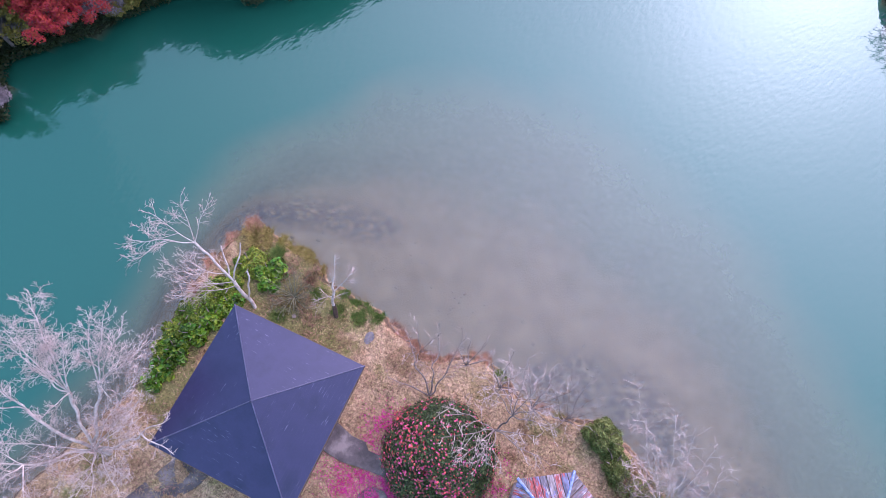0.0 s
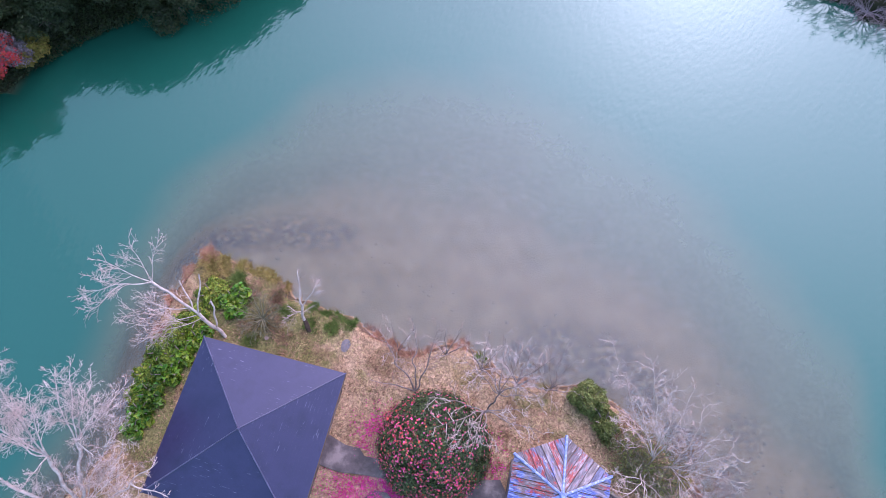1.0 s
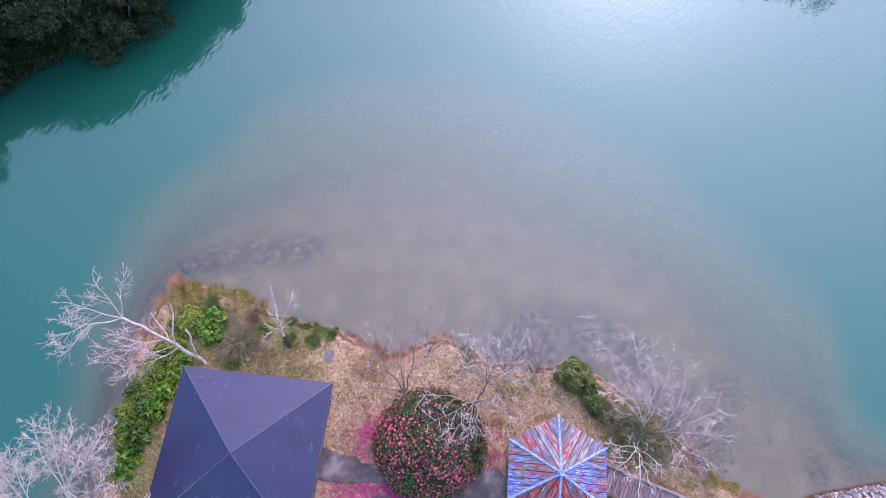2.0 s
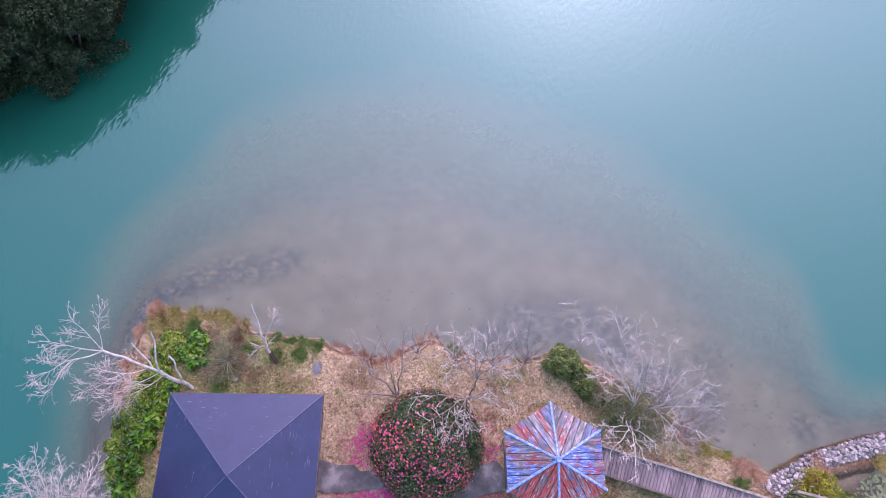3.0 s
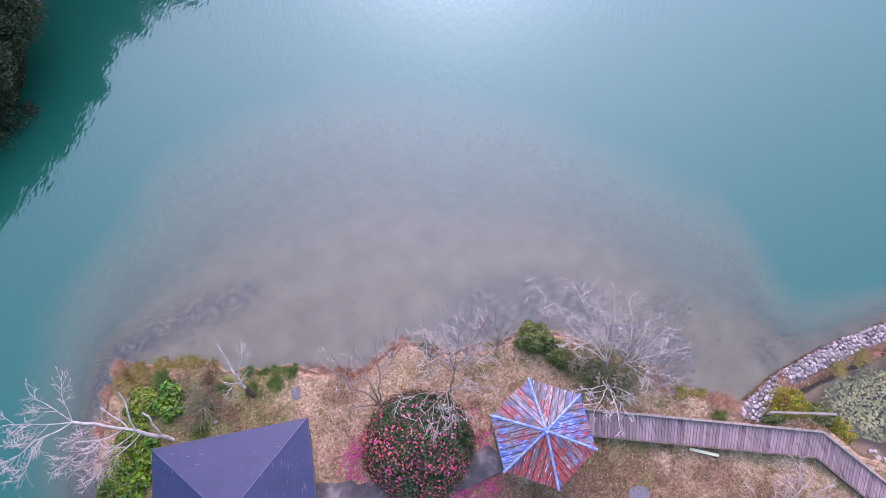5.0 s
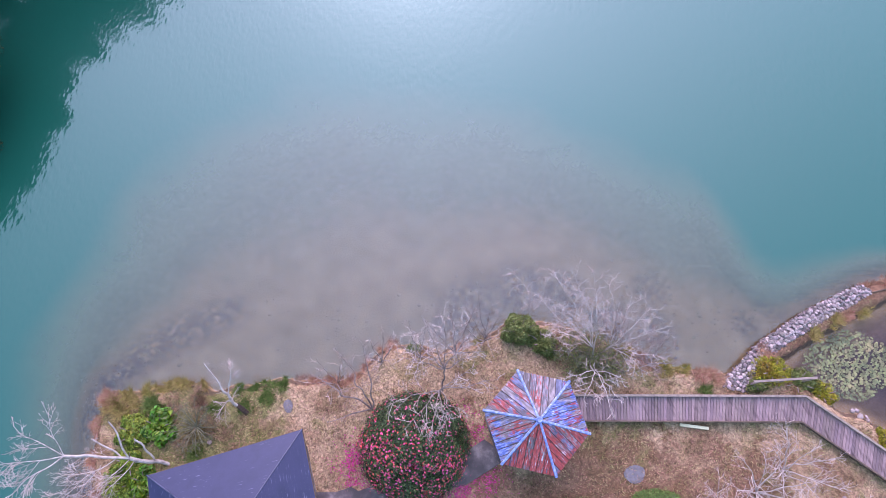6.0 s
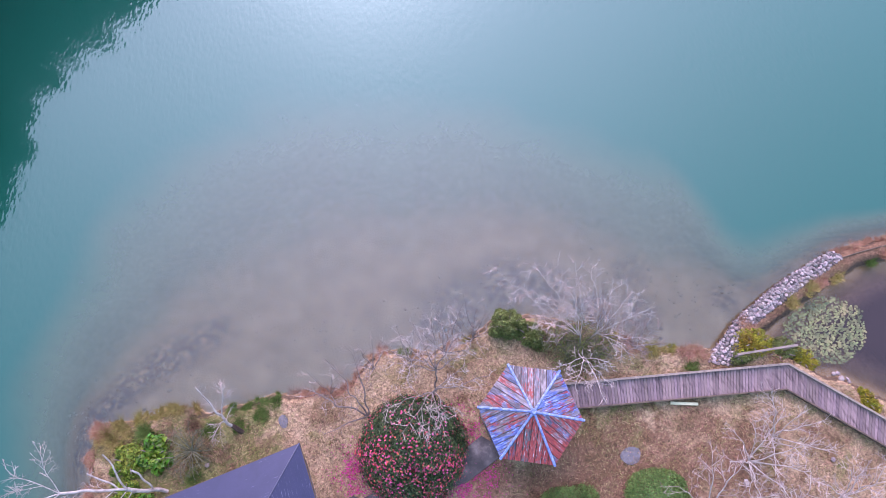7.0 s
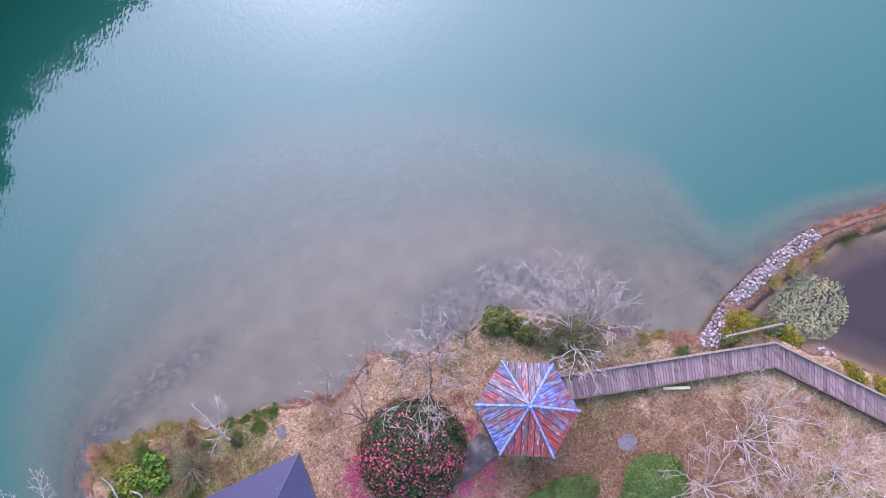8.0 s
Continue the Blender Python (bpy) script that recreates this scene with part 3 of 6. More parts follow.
def bed_depth(p):
    """Depth of the lake at points off the near shore."""
    off = np.maximum(-poly_dist(p, SHORE), 0)
    u = np.clip((p[:, 0] - DX[0]) / 0.5, 0, len(DX) - 1.001)
    w = np.clip((p[:, 1] - DY[0]) / 0.5, 0, len(DY) - 1.001)
    i, j = u.astype(int), w.astype(int)
    u, w = u - i, w - j
    deep, west = (drop[:, j, i] * (1 - u) + drop[:, j, i + 1] * u) * (1 - w) + (drop[:, j + 1, i] * (1 - u) + drop[:, j + 1, i + 1] * u) * w
    west = np.minimum(west, off * 0.75)
    shelf = 0.08 + 0.11 * off + 0.05 * wiggle(p, 1.1) * np.minimum(off, 1)
    dam = sstep(p[:, 0], 12.5, 16.0) * np.minimum(off, 4) * 0.7
    a = shelf + deep * sstep(off, 0, 2.0) + dam
    return np.minimum((a ** 3 + west ** 3) ** (1 / 3), 6.0)


def land_height(p):
    d = poly_dist(p, SHORE) + 0.12 * wiggle(p, 1.6) + 0.05 * wiggle(p, 5.1)
    dp = poly_dist(p, POND) + 0.06 * wiggle(p, 2.3)
    far = far_land(p)
    bank = WATER_Z + (0.5 + 0.05 * wiggle(p, 0.4) + 0.025 * wiggle(p, 1.9)) * sstep(d, -0.08, 0.42)
    z = np.where(d > 0, bank, np.minimum(WATER_Z - bed_depth(p), bank))
    z = np.where((dp > -0.4) & (d > 0), np.minimum(z, WATER_Z + 0.5 * sstep(-dp, -0.05, 0.4) - 0.6 * sstep(dp, 0, 1.2)), z)
    hill = WATER_Z + np.clip(far, 0, 2) * 0.8 + np.clip(far - 2, 0, 34) * 0.34 + 0.4 * wiggle(p, 0.2) * sstep(far, 1, 6)
    return np.where((far > 0) & (d < 0), np.maximum(hill, z), z)


def axis(lo, hi, step, reach):
    mid = np.arange(lo, hi + step / 2, step)
    grow = step * 1.3 ** np.arange(1, 40)
    tail = np.cumsum(grow)
    tail = tail[tail < reach]
    return np.concatenate([lo - tail[::-1], mid, hi + tail])


def grid(xs, ys):
    X, Y = np.meshgrid(xs, ys)
    p = np.stack([X.ravel(), Y.ravel()], 1)
    nx, ny = len(xs), len(ys)
    i = (np.arange(ny - 1)[:, None] * nx + np.arange(nx - 1)[None]).ravel()
    return p, np.stack([i, i + 1, i + nx + 1, i + nx], 1)


gx = np.concatenate([np.arange(-60, -24, 0.5), np.arange(-24, 24, 0.2), np.arange(24, 50, 0.5)])
gy = np.concatenate([np.arange(-32, -12, 0.5), np.arange(-12, 12, 0.2), np.arange(12, 64, 0.5)])
tail = np.cumsum(0.5 * 1.3 ** np.arange(1, 30))
tail = tail[tail < 1500]
p, f = grid(np.concatenate([gx[0] - tail[::-1], gx, gx[-1] + tail]), np.concatenate([gy[0] - tail[::-1], gy, gy[-1] + tail]))
z = land_height(p)
me = mesh_of("ground", np.column_stack([p, z]), f, MAT_GROUND, True)
at = me.attributes.new("litter", "FLOAT", "POINT")
LITTER = [(-21.0, 5.4), (-20.0, 6.9), (-18.6, 7.8), (-17.0, 8.5), (-15.2, 8.9), (-13.6, 9.3)]
lit = np.zeros(len(p))
for (ax, ay), (bx, by) in zip(LITTER, LITTER[1:]):
    ex, ey = bx - ax, by - ay
    t = np.clip(((p[:, 0] - ax) * ex + (p[:, 1] - ay) * ey) / (ex * ex + ey * ey), 0, 1)
    lit = np.maximum(lit, 1 - sstep(np.hypot(p[:, 0] - ax - t * ex, p[:, 1] - ay - t * ey), 0.3, 1.7))
for cx, cy, cr in ((-1.2, 6.6, 2.6), (1.6, 7.0, 2.6), (3.6, 6.2, 2.2), (8.6, 5.6, 1.6), (8.0, 3.2, 1.6), (-21.0, 1.5, 1.6), (-20.9, -2.0, 1.4), (12.6, 2.4, 1.2), (14.5, 2.9, 1.2), (16.5, 3.3, 1.2), (18.6, 3.6, 1.2), (21, 3.7, 1.2), (5.6, 4.2, 1.8), (-2.6, 5.9, 1.4)):
    lit = np.maximum(lit, 0.8 * (1 - sstep(np.hypot(p[:, 0] - cx, p[:, 1] - cy), 0.3 * cr, cr)))
at.data.foreach_set("value", lit.astype(np.float32))
at = me.attributes.new("wild", "FLOAT", "POINT")
at.data.foreach_set("value", sstep(far_land(p), -4.5, -1.2).astype(np.float32) * (poly_dist(p, SHORE) < 0))
def spots(name, places):
    """A soft measure on the ground, by round places of x, y, radius and amount."""
    v = np.zeros(len(p))
    for cx, cy, cr, amount in places:
        v += amount * (1 - sstep(np.hypot(p[:, 0] - cx, p[:, 1] - cy), 0.25 * cr, cr))
    me.attributes.new(name, "FLOAT", "POINT").data.foreach_set("value", v.astype(np.float32))


# greener turf to the west and along the bank; bare red-brown earth round the shrubs and the gazebo, and painted shade
# by the low conifer
spots("grassy", ((-16.5, 4.0, 3.5, 0.24), (-13.5, 3.6, 3.4, 0.24), (-17.5, -3.0, 3.0, 0.14), (-18.0, -8.0, 4.0, 0.08), (-0.5, 3.6, 2.6, 0.10), (3.5, -2.0, 3.0, 0.16), (10.5, -4.0, 2.5, 0.08), (14.0, -7.0, 4.0, 0.07), (-7, 3, 3.0, -0.12), (7, 0.6, 2.5, 0.08), (-19.0, 0.2, 2.4, 0.30), (-19.0, -2.4, 2.2, 0.25), (-18.2, 3.2, 2.0, 0.2), (-15.5, 2.2, 2.5, 0.14)))
# the last three places paint the shade round the low conifer as darker ground
spots("worn_shaded", ((-2.6, 1.0, 2.2, 0.14), (1.5, -3.6, 3.0, 0.10), (-8.6, 0.6, 1.6, 0.10), (-12.9, 3.5, 0.9, 0.20), (-15.0, 3.9, 1.2, 0.14), (-18.8, 5.0, 1.2, 0.22), (-18.5, -6.5, 2.0, 0.12), (13.0, -5.0, 1.6, 0.14), (9, -6, 5, 0.18), (3.0, -3.0, 4.5, 0.20), (7, -3.5, 4.5, 0.12), (2.5, -6, 5, 0.15), (15.5, 1.2, 3.5, 0.3), (18.5, 1.6, 4.0, 0.3), (22.5, 1.8, 4.0, 0.3), (13.5, -0.4, 2.0, 0.3), (-1.5, -3.4, 3.0, 0.22), (-2.4, -1.6, 1.6, 0.2), (1.0, -3.0, 2.5, 0.15)))
tagged(new("ground", me), "dry straw-brown lawn point with muddy banks and silty lake bed", "ground", kind="structure")


def water_sheet(name, xs, ys, level, keep, material, label, depth):
    p, f = grid(xs, ys)
    mask = keep(p)
    f = f[mask[f].any(1)]
    used = np.unique(f)
    back = np.zeros(len(p), int)
    back[used] = np.arange(len(used))
    p = p[used]
    me = mesh_of(name, np.column_stack([p, np.full(len(p), level)]), back[f], material, True)
    at = me.attributes.new("depth", "FLOAT", "POINT")
    at.data.foreach_set("value", depth(p).astype(np.float32))
    return tagged(new(name, me), label, "water", kind="structure")


water_sheet("water", axis(-30, 26, 0.35, 260), axis(-12, 30, 0.35, 260), WATER_Z,
            lambda p: (poly_dist(p, SHORE) < 0.9) & (poly_dist(p, POND) < -0.3), MAT_WATER,
            "calm turquoise lake, cloudy grey-brown over the shallows", lambda p: np.maximum(WATER_Z - land_height(p), 0) * (far_land(p) < 0) + 0.01)
water_sheet("pond_water", axis(12.5, 32, 0.3, 0), axis(-12, 2.5, 0.3, 0), POND_Z, lambda p: poly_dist(p, POND) > -0.5, MAT_POND,
            "still murky purple-brown pond behind the stone dam", lambda p: np.maximum(poly_dist(p, POND), 0) * 0.6 + 0.02)


def ground_z(x, y):
    return float(land_height(np.array([[x, y]], float))[0])

# ---- square pavilion with a slate-dark hipped roof ----
def square_pavilion(cx, cy, turn, half, eave, apex):
    th = thing("pavilion", "square open pavilion with dark slate-blue hipped sheet roof", "pavilion", pose(cx, cy, 0, 0, 0, turn))
    corners = [(half, half), (-half, half), (-half, -half), (half, -half)]
    courses = 22
    for k in range(4):
        (x0, y0), (x1, y1) = corners[k], corners[(k + 1) % 4]
        # one slope in lapped courses, each a little proud of the next above
        bm = bmesh.new()
        below = None
        for c in range(courses):
            a, b = c / courses, (c + 1) / courses
            za, zb = eave + (apex - eave) * a + 0.005, eave + (apex - eave) * b
            foot = [bm.verts.new((x0 * (1 - a), y0 * (1 - a), za)), bm.verts.new((x1 * (1 - a), y1 * (1 - a), za))]
            if below:
                bm.faces.new((below[0], below[1], foot[1], foot[0]))
            if c == courses - 1:
                bm.faces.new((*foot, bm.verts.new((0, 0, apex))))
            else:
                below = [bm.verts.new((x0 * (1 - b), y0 * (1 - b), zb)), bm.verts.new((x1 * (1 - b), y1 * (1 - b), zb))]
                bm.faces.new((foot[0], foot[1], below[1], below[0]))
        part("roof_slope", bm, MAT_ROOF if k % 2 == 0 else MAT_ROOF_SIDE, th)
    # underside and fascia
    bm = bmesh.new()
    for k in range(4):
        (x0, y0), (x1, y1) = corners[k], corners[(k + 1) % 4]
        bm.faces.new([bm.verts.new(v) for v in ((x0, y0, eave - 0.02), (x1, y1, eave - 0.02), (0, 0, apex - 0.10))])
    part("soffit", bm, MAT_TIMBER, th)
    for k in range(4):
        (x0, y0), (x1, y1) = corners[k], corners[(k + 1) % 4]
        ang = math.atan2(y1 - y0, x1 - x0)
        part("fascia", box(2 * half + 0.02, 0.035, 0.15, 0.006, ((x0 + x1) / 2, (y0 + y1) / 2, eave - 0.15), ang), MAT_TIMBER, th)
        t = Tubes()
        t.add([(x0 * s, y0 * s, eave + (apex - eave) * (1 - s) + 0.02) for s in (1.005, 0.5, 0.02)], [0.03, 0.028, 0.026], 6)
        part_of("hip_cap", *t.out(), MAT_ROOF_CAP, th)
    bm = bmesh.new()
    bmesh.ops.create_cone(bm, segments=4, radius1=0.10, radius2=0.02, depth=0.08, cap_ends=True,
                          matrix=Matrix.Translation((0, 0, apex + 0.03)) @ Matrix.Rotation(radians(45), 4, "Z"))
    part("apex_cap", bm, MAT_ROOF_CAP, th)
    ins = half - 0.75
    for x, y in ((ins, ins), (-ins, ins), (-ins, -ins), (ins, -ins)):
        part("post", box(0.16, 0.16, eave - 0.02, 0.012, (x, y, 0.1)), MAT_TIMBER, th)
    for k in range(4):
        a = k * math.pi / 2
        part("beam", box(2 * ins, 0.12, 0.2, 0.01, (ins * math.cos(a), ins * math.sin(a), eave - 0.12), a + math.pi / 2), MAT_TIMBER, th)
    s = half - 0.45
    part("floor_slab", prism([(-s, -s), (s, -s), (s, s), (-s, s)], -0.12, 0.1, 0.015), MAT_CONCRETE, th, "pale concrete floor slab")
    return th


square_pavilion(-13.08, -1.44, 3.05, 3.28, 2.75, 3.93)


# ---- six-sided gazebo with flaking painted roof ----
def hex_gazebo(cx, cy, turn, radius, eave, apex):
    th = thing("gazebo", "six-sided gazebo, roof of boards in flaking blue paint over red rust", "gazebo", pose(cx, cy, 0, 0, 0, turn))
    corner = [Vector((radius * math.cos(radians(60 * k)), radius * math.sin(radians(60 * k)), eave)) for k in range(6)]
    top = Vector((0, 0, apex))
    BOARDS = 8
    for k in range(6):
        a, b = corner[k], corner[(k + 1) % 6]
        mid = (a + b) / 2
        along = (b - a).normalized()
        down = (mid - top).normalized()
        nrm = along.cross(-down).normalized()
        if nrm.z < 0:
            nrm = -nrm
        half_w, slope = (b - a).length / 2, (mid - top).length
        frame_m = Matrix((( down.x, along.x, nrm.x, top.x), (down.y, along.y, nrm.y, top.y), (down.z, along.z, nrm.z, top.z), (0, 0, 0, 1)))
        for i in range(BOARDS):
            y0, y1 = -half_w + 2 * half_w * i / BOARDS, -half_w + 2 * half_w * (i + 1) / BOARDS
            g = 0.014
            s0, s1 = abs(y0) / half_w * slope, abs(y1) / half_w * slope
            lift = 0.016 * (i % 2)
            pts = [(max(s0, 0.05), y0 + g), (slope + 0.02, y0 + g), (slope + 0.02, y1 - g), (max(s1, 0.05), y1 - g)]
            if abs(s0 - s1) < 1e-3:
                pts[0], pts[3] = (s0, y0 + g), (s1, y1 - g)
            if y0 < 0 < y1:
                pts = [(s0, y0 + g), (slope + 0.02, y0 + g), (slope + 0.02, y1 - g), (s1, y1 - g), (0.06, 0)]
            bm = bmesh.new()
            f = bm.faces.new([bm.verts.new((x, y, lift)) for x, y in pts])
            ex = bmesh.ops.extrude_face_region(bm, geom=[f])
            bmesh.ops.translate(bm, vec=(0, 0, 0.028), verts=[v for v in ex["geom"] if isinstance(v, bmesh.types.BMVert)])
            bmesh.ops.recalc_face_normals(bm, faces=bm.faces)
            ob = part("roof_board", bm, (MAT_BARE_SHEET, MAT_RUST_PAINT, MAT_BLUE_SHEET, MAT_RED_RUST, MAT_RED_RUST, MAT_BLUE_SHEET)[k], th)
            ob.matrix_local = frame_m
        bm = bmesh.new()
        bm.faces.new([bm.verts.new(v) for v in (a - Vector((0, 0, 0.02)), b - Vector((0, 0, 0.02)), top - Vector((0, 0, 0.06)))])
        part("roof_lining", bm, MAT_TIMBER, th)
        ang = math.atan2(along.y, along.x)
        part("fascia", box(2 * half_w - 0.02, 0.04, 0.2, 0.006, (mid.x * 0.985, mid.y * 0.985, eave - 0.2), ang), MAT_TIMBER, th)
        t = Tubes()
        t.add([top + (a - top) * s + Vector((0, 0, 0.05)) for s in (0.03, 0.5, 1.03)], [0.052, 0.055, 0.062], 6)
        part_of("ridge_cap", *t.out(), MAT_BLUE, th, "chalky blue ridge cap")
        ins = 0.80
        part("post", box(0.13, 0.13, eave - 0.05, 0.012, (a.x * ins, a.y * ins, 0.08)), MAT_TIMBER, th)
        pa, pb = a * ins, b * ins
        m2 = (pa + pb) / 2
        part("eave_beam", box((pb - pa).length, 0.09, 0.14, 0.008, (m2.x, m2.y, eave - 0.16), ang), MAT_TIMBER, th)
        if k != 5 and k != 2:
            part("low_wall", box((pb - pa).length - 0.14, 0.05, 0.75, 0.006, (m2.x, m2.y, 0.09), ang), MAT_TIMBER, th)
    bm = bmesh.new()
    bmesh.ops.create_cone(bm, segments=12, radius1=0.16, radius2=0.10, depth=0.14, cap_ends=True, matrix=Matrix.Translation((0, 0, apex + 0.08)))
    part("finial", bm, MAT_BLUE, th)
    part("floor_slab", prism([(c.x * 0.93, c.y * 0.93) for c in corner], -0.1, 0.09, 0.012), MAT_CONCRETE, th)
    return th


hex_gazebo(0, 0, 34.5, 2.31, 2.43, 3.3)


# ---- concrete paths ----
def path(name, label, outline, top=0.045):
    bm = prism(outline, -0.1, top, 0.012)
    me = bpy.data.meshes.new(name)
    bm.to_mesh(me)
    bm.free()
    me.materials.append(MAT_CONCRETE)
    return tagged(new(name, me), label, "path", kind="structure")


path("path", "stained damp concrete path under the camellia", [(-10.3, -0.55), (-9.4, -0.75), (-8.7, -0.7), (-8.4, -0.95), (-7.4, -0.85), (-5.5, -0.7), (-3.8, -0.75), (-3.0, -0.35),
     (-2.2, -0.1), (-1.75, -0.6), (-1.75, -1.3), (-2.6, -1.55), (-3.6, -1.85), (-5.5, -1.75), (-6.6, -1.9), (-7.2, -1.6), (-8.3, -1.75), (-9.3, -1.95), (-10.3, -1.9)])
path("path", "dark concrete slab strewn with petals", [(-7.6, -2.2), (-6.9, -2.1), (-6.4, -2.4), (-6.3, -3.4), (-7.4, -3.6), (-7.9, -2.8)], 0.035)
path("path", "mossy concrete path behind the pavilion", [(-15.9, -5.1), (-14.1, -5.0), (-14.4, -5.9), (-15.1, -7.0), (-15.8, -8.6), (-17.2, -8.4), (-16.5, -6.6)], 0.04)
for x, y, r, squash, lab in ((-11.0, 3.55, 0.22, 1.5, "small grey cast cover let into the lawn"), (4.2, -3.2, 0.5, 0.8, "broad grey flat cover in the lawn")):
    me_bm = prism([(x + r * math.cos(a) * (1 + 0.08 * math.sin(3 * a)), y + r * squash * math.sin(a)) for a in np.arange(14) * 2 * math.pi / 14], -0.06, ground_z(x, y) + 0.035, 0.01)
    me = bpy.data.meshes.new("ground_cover")
    me_bm.to_mesh(me)
    me_bm.free()
    me.materials.append(MAT_IRON)
    tagged(new("ground_cover", me), lab, "cover")


# ---- boardwalk ----
def deck_leg(th, start, end, cut0, cut1, width, z, pitch, label_rng):
    """One straight run of planks laid across; cut0 and cut1 skew its ends (run per metre of width)."""
    s, e = Vector((*start, 0)), Vector((*end, 0))
    d = (e - s).normalized()
    side = Vector((-d.y, d.x, 0))
    length = (e - s).length
    n = round(length / pitch)
    step = length / n
    for i in range(n):
        jl, jr = label_rng.uniform(-0.015, 0.015, 2)
        lift = label_rng.uniform(-0.006, 0.006)
        fr = i / n
        skew = cut0 * (1 - fr) + cut1 * fr
        fr1 = (i + 1) / n
        skew1 = cut0 * (1 - fr1) + cut1 * fr1
        g = 0.016
        pts = []
        for lat, a, sk in ((-width / 2 + jl, i * step + g / 2, skew), (width / 2 + jr, i * step + g / 2, skew), (width / 2 + jr, (i + 1) * step - g / 2, skew1), (-width / 2 + jl, (i + 1) * step - g / 2, skew1)):
            pts.append(s + d * (a + sk * lat) + side * lat)
        bm = prism([(q.x, q.y) for q in pts], z - 0.045 + lift, z + lift)
        part("plank", bm, MAT_PLANK, th)
    for lat, w, h, zz, m, nm in ((width / 2 - 0.03, 0.11, 0.10, z + 0.06, MAT_BEAM, "kerb_rail"), (-width / 2 + 0.02, 0.07, 0.06, z + 0.02, MAT_TIMBER, "edge_strip"),
                             (width / 2 - 0.06, 0.1, 0.18, z - 0.24, MAT_TIMBER, "joist"), (-width / 2 + 0.10, 0.1, 0.18, z - 0.24, MAT_TIMBER, "joist")):
        a, b = s + side * lat + d * (cut0 * lat), e + side * lat + d * (cut1 * lat)
        c = (a + b) / 2
        part(nm, box((b - a).length, w, h, 0.008, (c.x, c.y, zz), math.atan2(d.y, d.x)), m, th, "pale weathered kerb rail" if nm == "kerb_rail" else "")
    k = 0.4
    while k < length:
        for lat in (width / 2 - 0.06, -width / 2 + 0.10):
            q = s + d * k + side * lat
            gz = ground_z(q.x, q.y) - 0.1
            part("pile", box(0.11, 0.11, z - 0.24 - gz, 0, (q.x, q.y, gz), math.atan2(d.y, d.x)), MAT_TIMBER, th)
        for lat in (width / 2 - 0.03,):
            q = s + d * k + side * lat
            part("kerb_block", box(0.18, 0.1, 0.062, 0, (q.x, q.y, z), math.atan2(d.y, d.x)), MAT_BEAM, th)
        k += 1.8


def boardwalk():
    th = thing("boardwalk", "grey weathered plank boardwalk with a kerb rail, bending by the pond", "boardwalk")
    r = np.random.default_rng(3)
    A, B, C = (2.3, 0.28), (12.95, -2.28), (25.0, -17.2)
    d1 = math.atan2(B[1] - A[1], B[0] - A[0])
    d2 = math.atan2(C[1] - B[1], C[0] - B[0])
    half_bend = math.tan((d2 - d1) / 2)
    deck_leg(th, A, B, 0.0, -half_bend, 1.24, 0.33, 0.148, r)
    deck_leg(th, B, C, half_bend, 0.0, 1.24, 0.33, 0.148, r)


boardwalk()


# ---- bare trees ----
def limb(r, p, d, length, bend, up, segs):
    """A wandering line from p along d."""
    pts = [np.array(p, float)]
    d = np.array(d, float) / np.linalg.norm(d)
    for _ in range(segs):
        d = d + r.normal(0, bend, 3) + np.array([0, 0, up])
        d /= np.linalg.norm(d)
        pts.append(pts[-1] + d * length / segs)
    return np.array(pts)


def rounded(line):
    """The line with its corners cut."""
    a, b = line[:-1], line[1:]
    mid = np.stack([a * 0.75 + b * 0.25, a * 0.25 + b * 0.75], 1).reshape(-1, 3)
    return np.concatenate([line[:1], mid[1:-1], line[-1:]])


def sprout(r, tubes, line, radius, depth, length, bend, up, wide, every, floor=None, thin=0.0105):
    """Side branches along a line, and theirs in turn."""
    total = np.linalg.norm(np.diff(line, axis=0), axis=1).sum()
    count = max(2, int(total / every))
    seg = len(line) - 1
    for k in range(count):
        t = 0.22 + 0.78 * (k + r.uniform(0, 1)) / count
        i = min(int(t * seg), seg - 1)
        fr = t * seg - i
        p = line[i] * (1 - fr) + line[i + 1] * fr
        d = line[i + 1] - line[i]
        d = d / np.linalg.norm(d)
        side = np.cross(d, r.normal(0, 1, 3))
        side /= np.linalg.norm(side) + 1e-9
        d2 = d * r.uniform(0.5, 0.9) + side * wide
        ln = length * r.uniform(0.6, 1.2) * (1.15 - 0.55 * t)
        rad = max(thin * (0.55 + 0.3 * depth), min(radius * (1 - 0.7 * t) * 0.7, ln * 0.016))
        segs = 4 if depth else 3
        sub = limb(r, p, d2, ln, bend, up, segs)
        if floor is not None:
            sub[:, 2] = np.maximum(sub[:, 2], floor)
        if depth:
            sub = rounded(sub)
        tubes.add(sub, np.linspace(rad, max(thin * 0.5, rad * 0.35), len(sub)), 4 if rad > 0.02 else 3)
        if depth:
            sprout(r, tubes, sub, rad, depth - 1, ln * 0.55, bend * 1.1, up, wide, every * 0.58, floor, thin)


